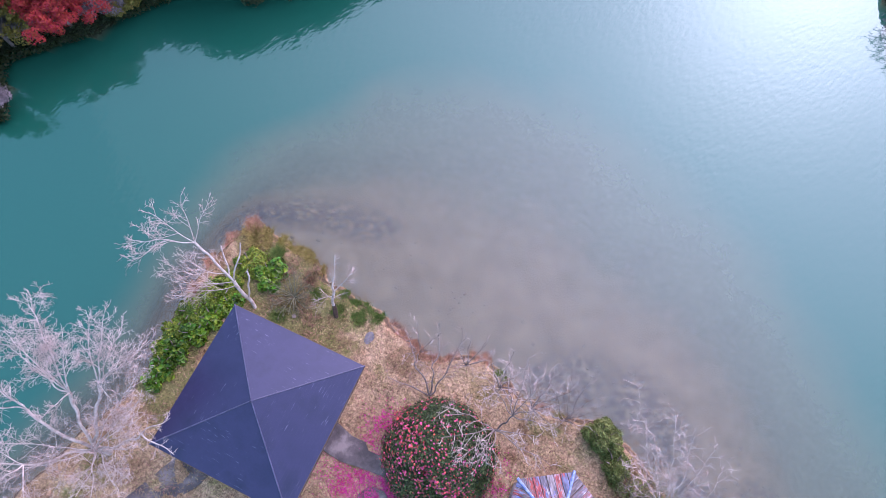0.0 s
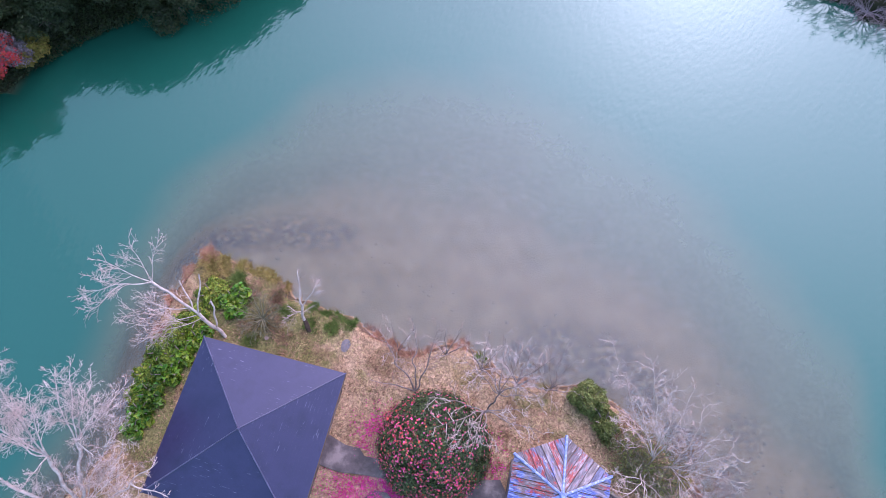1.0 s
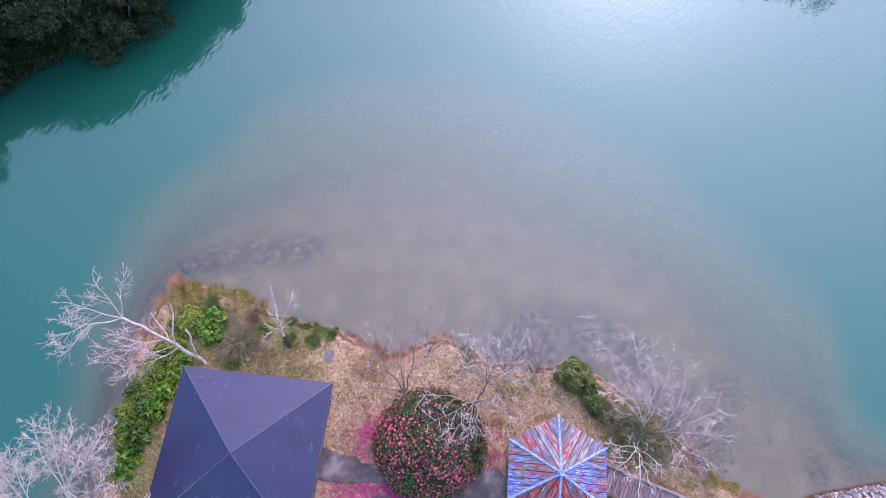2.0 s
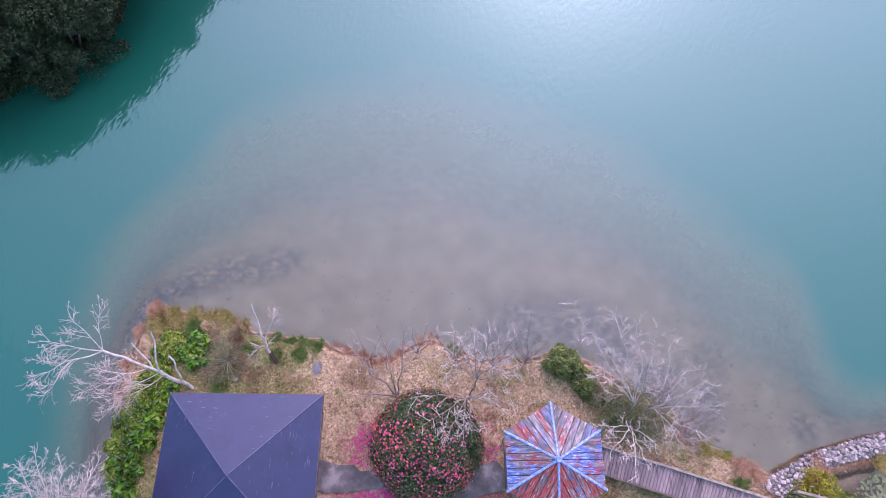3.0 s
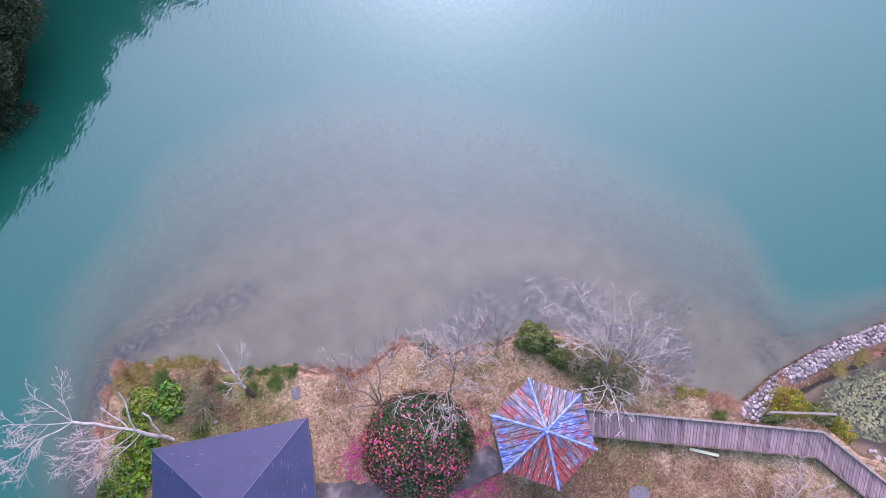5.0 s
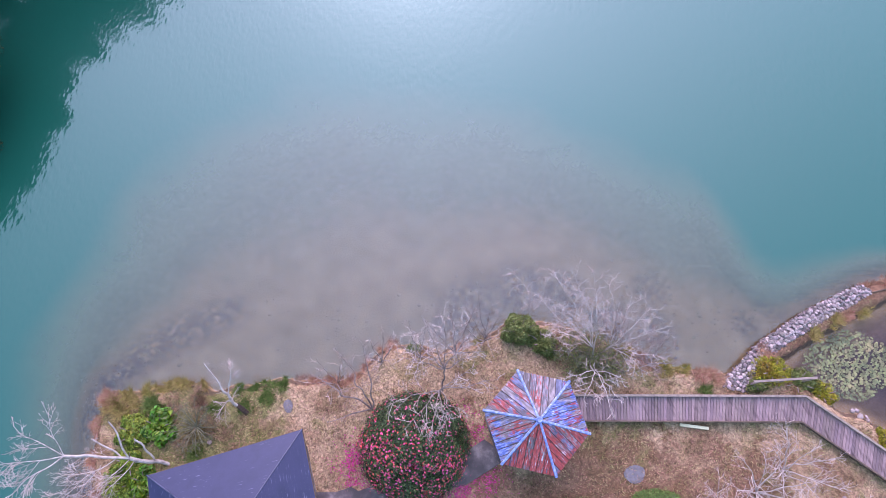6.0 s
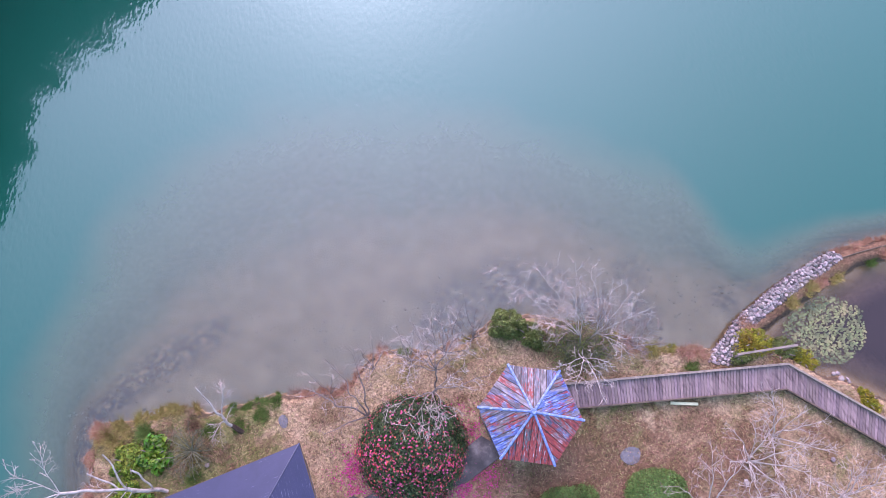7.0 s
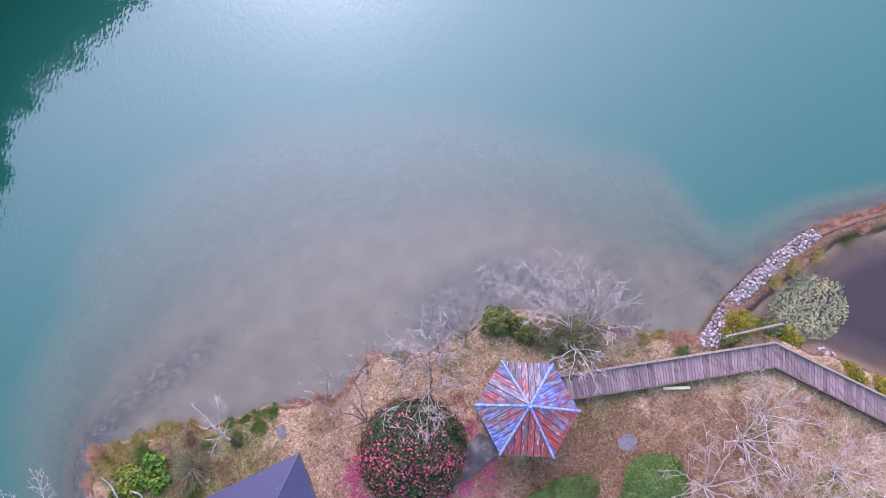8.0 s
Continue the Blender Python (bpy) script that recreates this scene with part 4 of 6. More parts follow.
def bare_tree(label, base, limbs, seed, bark, twig, depth=2, length=1.3, every=0.42, up=0.035, bend=0.14, wide=0.8, thin=0.0115, name="bare_tree", group="", slim=1.0):
    """limbs: a radius at the start, one at the end, and the points of the line after its start (relative to base)."""
    r = np.random.default_rng(seed)
    th = thing(name, label, "tree", pose(*base), group)
    main, fine = Tubes(), Tubes()
    for r0, r1, pts, leafy in limbs:
        line = [np.array(pts[0], float)]
        for q in pts[1:]:
            q = np.array(q, float)
            n = max(2, int(np.linalg.norm(q - line[-1]) / 0.45))
            a = line[-1]
            for k in range(1, n + 1):
                w = a + (q - a) * k / n
                if k < n:
                    w = w + r.normal(0, 0.075, 3) * min(1, np.linalg.norm(q - a))
                line.append(w)
        line = rounded(np.array(line))
        main.add(line, np.linspace(r0 * slim, r1, len(line)), 8 if r0 > 0.05 else 6)
        if leafy:
            sprout(r, fine, line, r0 * 0.6, depth, length * leafy, bend, up, wide, every, None, thin)
    part_of("trunk", *main.out(), bark, th, smooth_shade=True)
    if fine.v:
        part_of("crown", *fine.out(), twig, th, kind="stuff")
    return th


def fan(root, tips, r0, leafy=0.9, sag=0.25):
    """Limbs from one root to each tip, rising first and then reaching out."""
    out = []
    for x, y, z in tips:
        dx, dy, dz = x - root[0], y - root[1], z - root[2]
        out.append((r0, 0.008, [root, (root[0] + dx * 0.28, root[1] + dy * 0.28, root[2] + dz * (0.28 + sag)), (root[0] + dx * 0.65, root[1] + dy * 0.65, root[2] + dz * (0.65 + sag * 0.7)), (x, y, z)], leafy))
    return out


# leaning tree at the pavilion's corner, pale, with sawn stubs, its crown out over the water
bare_tree("pale bare tree with broken stubs leaning out over the water", (-16.75, 2.2, -0.05), [
    (0.125, 0.085, [(0, 0, 0), (-0.5, 0.22, 0.9), (-1.05, 0.5, 1.65)], 0),
    (0.085, 0.060, [(-1.05, 0.5, 1.65), (-1.86, 0.7, 2.25), (-3.08, 1.03, 2.95)], 0.35),
    (0.060, 0.034, [(-1.05, 0.5, 1.65), (-1.05, 1.2, 2.4), (-1.17, 2.0, 3.05)], 0),
    (0.060, 0.034, [(-1.3, 0.6, 1.85), (-1.7, 1.1, 2.3), (-2.11, 1.52, 2.65)], 0.2),
    (0.062, 0.043, [(-0.35, 0.2, 0.7), (-0.45, 0.7, 1.4), (-0.62, 1.16, 1.95)], 0),
    (0.045, 0.010, [(-3.08, 1.03, 2.95), (-3.89, 0.53, 3.45), (-4.6, -0.1, 3.7), (-5.32, -0.45, 3.95)], 0.62),
    (0.036, 0.009, [(-3.89, 0.53, 3.45), (-4.3, -0.5, 3.6), (-4.75, -1.2, 3.75)], 0.55),
    (0.040, 0.009, [(-3.08, 1.03, 2.95), (-4.2, 1.05, 3.6), (-5.23, 1.11, 4.05)], 0.6),
    (0.036, 0.009, [(-3.08, 1.03, 2.95), (-3.8, 1.8, 3.6), (-4.37, 2.48, 4.15)], 0.5),
    (0.030, 0.009, [(-3.08, 1.03, 2.95), (-3.2, 2.2, 3.7), (-3.21, 3.21, 4.25)], 0.4),
    (0.034, 0.009, [(-1.5, 0.55, 1.9), (-2.5, -0.1, 2.8), (-3.31, -0.78, 3.25)], 0.8),
    (0.034, 0.009, [(-1.05, 0.45, 1.6), (-1.9, -0.4, 2.3), (-2.76, -0.95, 2.85)], 0.8),
    (0.030, 0.009, [(-0.9, 0.4, 1.4), (-1.6, -0.5, 2.0), (-2.34, -1.01, 2.35)], 0.8),
], 11, MAT_BARK_PALE, MAT_TWIG_PALE, depth=2, length=1.9, every=0.29, up=0.015, thin=0.0098, wide=0.62, slim=0.7)

# the wide pale tree behind the pavilion
WIDE_TIPS = [(-3.13, 2.51, 6.0), (-2.97, 3.9, 6.0), (-1.6, 3.94, 6.0), (-1.38, 5.0, 6.0), (-0.85, 5.54, 5.9), (-0.1, 5.25, 5.5), (0.82, 4.96, 5.0), (0.66, 5.53, 4.1),
             (-3.9, 1.1, 6.0), (-3.6, -0.3, 5.6), (-2.6, -1.9, 5.0), (-1.0, -2.4, 4.6), (-4.6, 2.9, 5.8), (-4.2, 4.4, 5.6),
             (-2.2, 2.2, 5.2), (0.2, 3.6, 4.6), (-1.9, -0.9, 4.8), (0.6, 2.4, 3.8), (-0.8, 0.9, 4.8), (-2.9, 0.9, 5.0), (0.6, -2.6, 3.9)]
bare_tree("wide pale leafless tree with many crooked limbs on the bank", (-18.75, -6.5, -0.05), [
    (0.20, 0.15, [(0, 0, 0), (0.0, 0.1, 1.0), (0.15, 0.1, 1.9)], 0),
    (0.10, 0.07, [(0.1, 0.1, 1.5), (-0.5, 0.9, 2.9), (-1.0, 1.9, 4.0)], 0.5),
    (0.10, 0.07, [(0.1, 0.1, 1.6), (0.0, 1.4, 2.9), (-0.2, 2.7, 4.0)], 0.5),
    (0.10, 0.06, [(0.1, 0.1, 1.5), (-1.0, 0.2, 2.9), (-2.0, 0.6, 4.1)], 0.5),
    (0.08, 0.05, [(0.1, 0.1, 1.4), (-0.5, -0.7, 2.7), (-1.0, -1.2, 3.6)], 0.5),
    *fan((-1.0, 1.9, 4.0), [WIDE_TIPS[k] for k in (0, 1, 2, 12, 13, 14, 18)], 0.05, 0.75, 0.1),
    *fan((-0.2, 2.7, 4.0), [WIDE_TIPS[k] for k in (3, 4, 5, 6, 7, 15, 17)], 0.05, 0.7, 0.1),
    *fan((-2.0, 0.6, 4.1), [WIDE_TIPS[k] for k in (8, 9, 19)], 0.045, 0.75, 0.1),
    *fan((0.1, 0.1, 1.6), [(2.2, 1.2, 3.2), (2.0, 2.6, 3.6), (1.2, 4.2, 4.4), (-1.6, -2.6, 4.0), (-3.2, -1.4, 4.6), (2.4, -1.6, 3.0)], 0.04, 0.7, 0.15),
    *fan((-1.0, -1.2, 3.6), [WIDE_TIPS[k] for k in (10, 11, 16, 20)], 0.045, 0.75, 0.1),
    (0.070, 0.014, [(0.1, 0.1, 1.5), (1.4, 0.9, 2.6), (2.3, 1.9, 3.5), (3.28, 3.01, 4.2)], 0.4),
    (0.050, 0.014, [(2.3, 1.9, 3.5), (3.2, 1.9, 3.7), (4.16, 1.94, 3.95)], 0.4),
    (0.045, 0.012, [(0.1, 0.1, 1.5), (1.0, -0.5, 2.4), (1.5, -1.2, 3.4)], 0.7),
    (0.045, 0.012, [(0.1, 0.1, 1.5), (1.5, -0.2, 2.3), (2.84, -0.52, 3.0)], 0.7),
    (0.045, 0.012, [(0.1, 0.1, 1.4), (0.8, 1.6, 2.8), (1.5, 3.34, 4.0)], 0.7),
], 23, MAT_BARK_PALE, MAT_TWIG_PALE, depth=2, length=1.6, every=0.235, up=0.015, thin=0.0088, wide=0.95, bend=0.17, slim=0.72)

# the dead snag with a split foot near the shore
snag = bare_tree("dead pale snag with a split dark foot, leaning to the water", (-13.0, 3.72, 0.0), [
    (0.075, 0.055, [(-0.28, 0.35, 0.35), (-0.42, 0.85, 1.1)], 0.9),
    (0.055, 0.016, [(-0.42, 0.85, 1.1), (-0.6, 1.4, 1.8), (-0.88, 2.14, 2.6)], 0.5),
    (0.03, 0.012, [(-0.42, 0.85, 1.1), (0.0, 1.45, 1.8), (0.25, 1.9, 2.1)], 0.8),
    (0.03, 0.012, [(-0.36, 0.65, 0.8), (-0.7, 0.55, 0.7), (-1.1, 0.3, 0.6)], 1.0),
], 5, MAT_BARK_PALE, MAT_TWIG_PALE, depth=1, length=0.9, every=0.16, up=0.0, name="snag")
t = Tubes()
t.add([(0.05, -0.05, -0.15), (-0.1, 0.12, 0.12), (-0.3, 0.38, 0.38)], [0.12, 0.11, 0.09], 7)
part_of("split_foot", *t.out(), MAT_SPLIT, snag, "dark split heartwood foot")
t = Tubes()
t.add([(0.14, -0.03, 0.1), (-0.02, 0.2, 0.28), (-0.22, 0.45, 0.5)], [0.02, 0.035, 0.02], 5)
part_of("splinter", *t.out(), MAT_SPLIT, snag)

# thin trees behind the camellia and along the shore
bare_tree("slender grey leafless tree spreading over the camellia", (-3.75, 2.45, -0.05), [
    (0.07, 0.05, [(0, 0, 0), (-0.05, -0.1, 1.4), (-0.1, -0.2, 2.7)], 0),
    (0.045, 0.03, [(0.15, 0.1, 0), (0.35, 0.5, 1.1), (0.4, 0.8, 2.0)], 0),
    *fan((-0.1, -0.2, 2.7), [(-1.9, -1.6, 4.3), (-1.0, -2.2, 4.4), (-0.2, -2.2, 4.4), (0.7, -1.7, 4.3), (-2.4, -0.4, 4.1), (2.4, -0.5, 4.1), (1.6, 0.3, 3.8)], 0.026, 0.8, 0.1),
    *fan((0.4, 0.8, 2.0), [(0.9, 2.8, 4.1), (-0.2, 3.0, 4.2), (-0.9, 2.6, 4.0), (1.9, 1.9, 3.6), (2.2, 0.9, 3.5), (-1.6, 1.6, 3.6)], 0.026, 0.9, 0.15),
], 31, MAT_BARK_DARK, MAT_TWIG_PALE, depth=2, length=1.2, every=0.36, up=0.02, bend=0.14, wide=0.95, thin=0.0105)
bare_tree("thin dark leafless sapling beside the camellia", (-7.1, 2.5, -0.05), [
    (0.045, 0.012, [(0, 0, 0), (-0.7, 0.6, 1.0), (-1.6, 1.3, 1.9), (-2.2, 1.8, 2.4)], 0.55),
    (0.04, 0.012, [(0, 0, 0), (-0.2, 0.9, 1.2), (-0.5, 1.9, 2.2), (-0.9, 2.7, 2.8)], 0.6),
    (0.04, 0.01, [(0, 0, 0), (-1.0, -0.1, 0.9), (-2.0, -0.3, 1.5)], 0.5),
    (0.04, 0.01, [(0, 0, 0), (0.3, 1.0, 1.2), (0.3, 2.0, 2.2), (0.1, 3.0, 2.8)], 0.6),
], 37, MAT_BARK_DARK, MAT_TWIG_DARK, depth=1, length=1.2, every=0.22, thin=0.0105)


def shore_shrub(label, base, spread, height, stems, seed, bark=None, twig=None, depth=2, every=0.5, length=1.1, toward=(0, 0), group="leafless shrubs on the point"):
    """A leafless shrub of many stems fanning out."""
    r = np.random.default_rng(seed)
    limbs = []
    for k in range(stems):
        a = 2 * math.pi * (k + r.uniform(-0.3, 0.3)) / stems
        s, h = spread * r.uniform(0.6, 1.1), height * r.uniform(0.7, 1.1)
        ox, oy = math.cos(a) * s + toward[0], math.sin(a) * s + toward[1]
        limbs.append((0.03 * r.uniform(0.7, 1.4), 0.008, [(0, 0, 0), (ox * 0.35, oy * 0.35, h * 0.45), (ox * 0.7, oy * 0.7, h * 0.8), (ox, oy, h)], 0.8))
    return bare_tree(label, (*base, ground_z(*base) - 0.05), limbs, seed, bark or MAT_BARK_DARK, twig or MAT_TWIG_PALE, depth=depth, length=length, every=every,
                     thin=0.0108, bend=0.14, wide=0.85, name="bare_shrub", group=group)


shore_shrub("leafless grey shrub hanging over the shallows", (-4.3, 4.4), 1.5, 2.0, 7, 41)
shore_shrub("leafless grey shrub hanging over the shallows", (-2.6, 4.2), 1.6, 2.2, 8, 42, toward=(0, 0.6))
shore_shrub("leafless grey shrub hanging over the shallows", (-1.0, 4.5), 1.5, 2.0, 8, 43, toward=(0, 0.7))
shore_shrub("low twiggy shrub on the shore edge", (-8.6, 4.1), 1.0, 1.3, 6, 44, toward=(0, 0.4))
shore_shrub("low twiggy shrub on the shore edge", (-6.2, 4.6), 0.9, 1.3, 6, 45, toward=(0, 0.4))
shore_shrub("brown twiggy shrub in the dry lawn", (-15.4, 3.6), 1.25, 0.8, 22, 46, depth=2, every=0.30, length=0.8, bark=MAT_TWIG_OLIVE, twig=MAT_TWIG_OLIVE)

# the spreading tree by the boardwalk
bare_tree("spreading leafless tree leaning over the lake by the boardwalk", (4.0, 2.4, -0.05), [
    (0.065, 0.035, [(0, 0, 0), (-0.05, 0.15, 0.6), (-0.1, 0.3, 1.2)], 0),
    (0.06, 0.04, [(0.1, -0.1, 0), (0.4, 0.1, 0.6), (0.7, 0.2, 1.1)], 0),
    (0.05, 0.035, [(-0.15, -0.1, 0), (-0.4, -0.4, 0.7), (-0.5, -0.7, 1.3)], 0),
    *fan((-0.1, 0.3, 1.2), [(-3.6, 4.4, 3.4), (-2.9, 3.2, 3.0), (-1.7, 4.0, 3.6), (-0.6, 3.5, 3.6), (0.4, 3.4, 3.5), (-2.2, 1.4, 2.8)], 0.022),
    *fan((0.7, 0.2, 1.1), [(1.1, 2.9, 3.5), (1.8, 2.0, 3.3), (2.5, 1.2, 3.1), (2.9, 0.2, 2.9), (2.5, -1.2, 2.6), (1.6, -1.5, 2.3)], 0.021),
    *fan((-0.5, -0.7, 1.3), [(-0.8, -3.0, 3.1), (-0.3, -2.3, 3.0), (-2.4, -1.0, 2.9), (-1.8, -2.0, 3.0), (0.4, -1.6, 2.6)], 0.021, 0.7),
], 53, MAT_BARK_PALE, MAT_TWIG_PALE, depth=2, length=1.2, every=0.34, up=0.01, bend=0.15, wide=1.0, thin=0.0128)
shore_shrub("fine mauve-grey leafless shrub at the water by the boardwalk", (5.4, 2.4), 1.6, 1.5, 9, 541, twig=MAT_TWIG_DARK, toward=(0.5, 0.3), every=0.3)
shore_shrub("fine mauve-grey leafless shrub at the water by the boardwalk", (6.6, 1.5), 1.2, 1.1, 8, 542, twig=MAT_TWIG_DARK, toward=(0.4, 0.3), every=0.3)

# leafless shrubs on the lawn south of the boardwalk
for k, (x, y, s, h, n) in enumerate(((6.6, -6.3, 2.2, 2.4, 8), (9.4, -5.2, 2.4, 2.2, 9), (11.0, -4.6, 1.9, 2.0, 8), (12.7, -8.0, 2.6, 2.6, 10), (9.2, -8.2, 2.4, 2.6, 9), (15.2, -9.6, 2.2, 2.4, 8))):
    shore_shrub("sprawling pale leafless shrub on the dry lawn", (x, y), s, h, n, 61 + k, MAT_BARK_PALE, MAT_TWIG_PALE, depth=2, every=0.42, length=1.4)


# ---- leafy shrubs ----
def dome_points(r, n, rx, ry, h, lumps, thick=0.35, shape=None):
    """Points and outward directions through the outer shell of a lumpy dome."""
    d = r.normal(0, 1, (n, 3))
    d[:, 2] = np.abs(d[:, 2]) * 1.0 - 0.12
    d /= np.linalg.norm(d, axis=1)[:, None]
    c = (np.random.default_rng(shape) if shape else r).normal(0, 1, (lumps, 3))
    c[:, 2] = np.abs(c[:, 2])
    c /= np.linalg.norm(c, axis=1)[:, None]
    near = (d @ c.T).max(1)
    rad = (0.70 + 0.33 * sstep(near, 0.80, 1.0)) * (1 - thick * r.uniform(0, 1, n) ** 2)
    rad = rad * (1 + 0.05 * np.abs(r.normal(0, 1, n)))
    p = d * rad[:, None] * np.array([rx, ry, h])
    p[:, 2] = np.maximum(p[:, 2], 0.03)
    return p, d


def leafy_shrub(name, label, x, y, rx, ry, h, material, n, size, seed, aspect=0.5, lumps=26, category="shrub", turn=0.0, jitter=0.55, stems=6, group="", mounds=7):
    r = np.random.default_rng(seed)
    th = thing(name, label, category, pose(x, y, ground_z(x, y) - 0.02, 0, 0, turn), group)
    if mounds:
        # several uneven mounds grown together, with gaps between
        got_p, got_d = [], []
        for k in range(mounds):
            a, q = 2 * math.pi * k * 0.381966, 0.62 * math.sqrt((k + 0.3) / mounds)
            w = r.uniform(0.38, 0.62)
            mp, md = dome_points(r, n // mounds, rx * w, ry * w, h * r.uniform(0.55, 1.0) * (1.1 - 0.6 * q), max(5, lumps // 2), 0.5)
            got_p.append(mp + np.array([math.cos(a) * q * rx, math.sin(a) * q * ry, 0]))
            got_d.append(md)
        pts, d = np.concatenate(got_p), np.concatenate(got_d)
    else:
        pts, d = dome_points(r, n, rx, ry, h, lumps, shape=seed)
    v, f = leaves(pts, d, size, aspect, jitter, spread=0.5, r=r)
    part_of("foliage", v, f, material, th, kind="stuff")
    t = Tubes()
    for k in range(stems):
        a = 2 * math.pi * k / stems
        t.add([(0.05 * math.cos(a), 0.05 * math.sin(a), -0.1), (rx * 0.3 * math.cos(a), ry * 0.3 * math.sin(a), h * 0.4), (rx * 0.6 * math.cos(a), ry * 0.6 * math.sin(a), h * 0.65)], [0.05, 0.035, 0.012], 5)
    part_of("branching", *t.out(), MAT_BARK_DARK, th)
    return th


def blossoms(r, pts, d, size):
    """Open camellia flowers: a ring of petals round a small boss of stamens."""
    vs, fs, n = [], [], 0
    for p, u in zip(pts, d):
        u = u + r.normal(0, 0.25, 3)
        u /= np.linalg.norm(u)
        a = np.cross(u, (0.3, 0.9, 0.1))
        a /= np.linalg.norm(a)
        b = np.cross(u, a)
        s = size * r.uniform(0.6, 1.25)
        k = 6
        ring = [p + (a * math.cos(t) + b * math.sin(t)) * s * (0.5 if i % 2 else 0.33) + u * s * (0.18 if i % 2 else 0.10) for i, t in enumerate(np.arange(2 * k) * math.pi / k)]
        vs += [p + u * 0.02, *ring]
        fs += [(n, n + 1 + (2 * i) % (2 * k), n + 2 + (2 * i) % (2 * k), n + 1 + (2 * i + 2) % (2 * k)) for i in range(k)]
        n += 1 + 2 * k
    return np.array(vs), np.array(fs)


CAM_X, CAM_Y = -5.45, 0.35
bush = leafy_shrub("camellia_bush", "rounded dark green camellia bush covered in pink-red flowers", CAM_X, CAM_Y, 2.36, 2.3, 3.0, LEAF_CAMELLIA, 50000, 0.095, 71, 0.5, 44, "bush", jitter=0.6, mounds=0)
r = np.random.default_rng(72)
pts, d = dome_points(r, 6500, 2.43, 2.37, 3.07, 44, 0.08, 71)
pick = (r.uniform(0, 1, 6500) < 0.78 - 0.62 * sstep(d[:, 1] + 0.45 * d[:, 0], -0.35, 0.5)) & (wiggle(pts[:, :2], 1.6) + wiggle(pts[:, 1:], 2.3) > r.normal(-0.55, 0.6, 6500))
part_of("blossom_cover", *blossoms(r, pts[pick], d[pick], 0.098), PETAL, bush, "open pink-red flowers", "stuff")

leafy_shrub("ivy_mound", "dense green ivy mound over an old stump by the shore", 0.8, 4.45, 1.05, 0.9, 1.7, LEAF_BUSH, 9000, 0.14, 73, 0.42, 9, mounds=7, jitter=0.75)
leafy_shrub("ivy_mound", "green ivy trailing down from the mound by the shore", 1.75, 3.65, 1.15, 0.75, 1.1, LEAF_BUSH, 5600, 0.13, 78, 0.42, 9, turn=-40, mounds=7, jitter=0.75)
for k, (x, y, s_, h_) in enumerate(((2.9, 3.0, 0.9, 1.1), (3.9, 2.7, 1.0, 1.3), (4.6, 1.8, 0.9, 1.0), (3.2, 1.9, 0.8, 0.9))):
    sh = shore_shrub("tangled olive shrub with sparse leaves by the boardwalk", (x, y), s_, h_, 12, 740 + k, MAT_BARK_DARK, MAT_TWIG_OLIVE, depth=1, every=0.14, length=0.7)
    r = np.random.default_rng(760 + k)
    q = r.normal(0, 1, (900, 3)) * (s_ * 0.5, s_ * 0.5, h_ * 0.3) + (0, 0, h_ * 0.55)
    q[:, 2] = np.maximum(q[:, 2], 0.05)
    part_of("foliage", *leaves(q, np.tile([0, 0, 1.0], (900, 1)), 0.10, 0.4, 0.8, r=r), LEAF_BUSH, sh, kind="stuff")
leafy_shrub("dwarf_conifer", "rounded fresh green dwarf conifer on the lawn", 4.35, -5.25, 1.65, 1.25, 1.0, LEAF_CONIFER, 17000, 0.11, 76, 0.3, 40, mounds=0)
leafy_shrub("dwarf_conifer", "low blue-green conifer beside the gazebo", 0.0, -4.25, 1.95, 0.95, 0.7, LEAF_CONIFER, 15000, 0.09, 77, 0.3, 40, mounds=0)


def broadleaf_clump(label, x, y, rx, ry, h, n, size, seed, material=None):
    return leafy_shrub("broadleaf_shrub", label, x, y, rx, ry, h, material or LEAF_BROAD, n, size, seed, 0.62, 10, jitter=0.35, stems=5, group="broad-leaved plants on the bank")


broadleaf_clump("big-leaved bright yellow-green plant by the leaning tree", -17.0, 3.95, 0.95, 1.1, 0.9, 900, 0.27, 81)
broadleaf_clump("fine yellow-green shrub on the bank", -18.25, 4.0, 1.05, 1.0, 0.7, 4200, 0.12, 82, LEAF_LIME)
broadleaf_clump("fine yellow-green shrub on the bank", -18.5, 2.6, 0.9, 0.9, 0.6, 3400, 0.12, 80, LEAF_LIME)
for k, (x, y, s) in enumerate(((-17.9, 1.7, 0.8), (-18.35, 0.8, 0.85), (-18.6, -0.2, 0.85), (-18.95, -1.3, 0.85), (-19.0, -2.2, 0.8), (-18.95, -3.0, 0.65))):
    broadleaf_clump("big-leaved dark green plant on the west bank", x, y, s, s * 0.95, 0.75, 620, 0.24, 83 + k)
for k, (x, y, s) in enumerate(((-19.1, 1.7, 0.9), (-19.45, 0.6, 0.85), (-19.6, -0.5, 0.75), (-19.7, -1.6, 0.6))):
    broadleaf_clump("lime-green grassy shrub on the bank", x, y, s, s, 0.6, 3200, 0.12, 90 + k, LEAF_LIME)
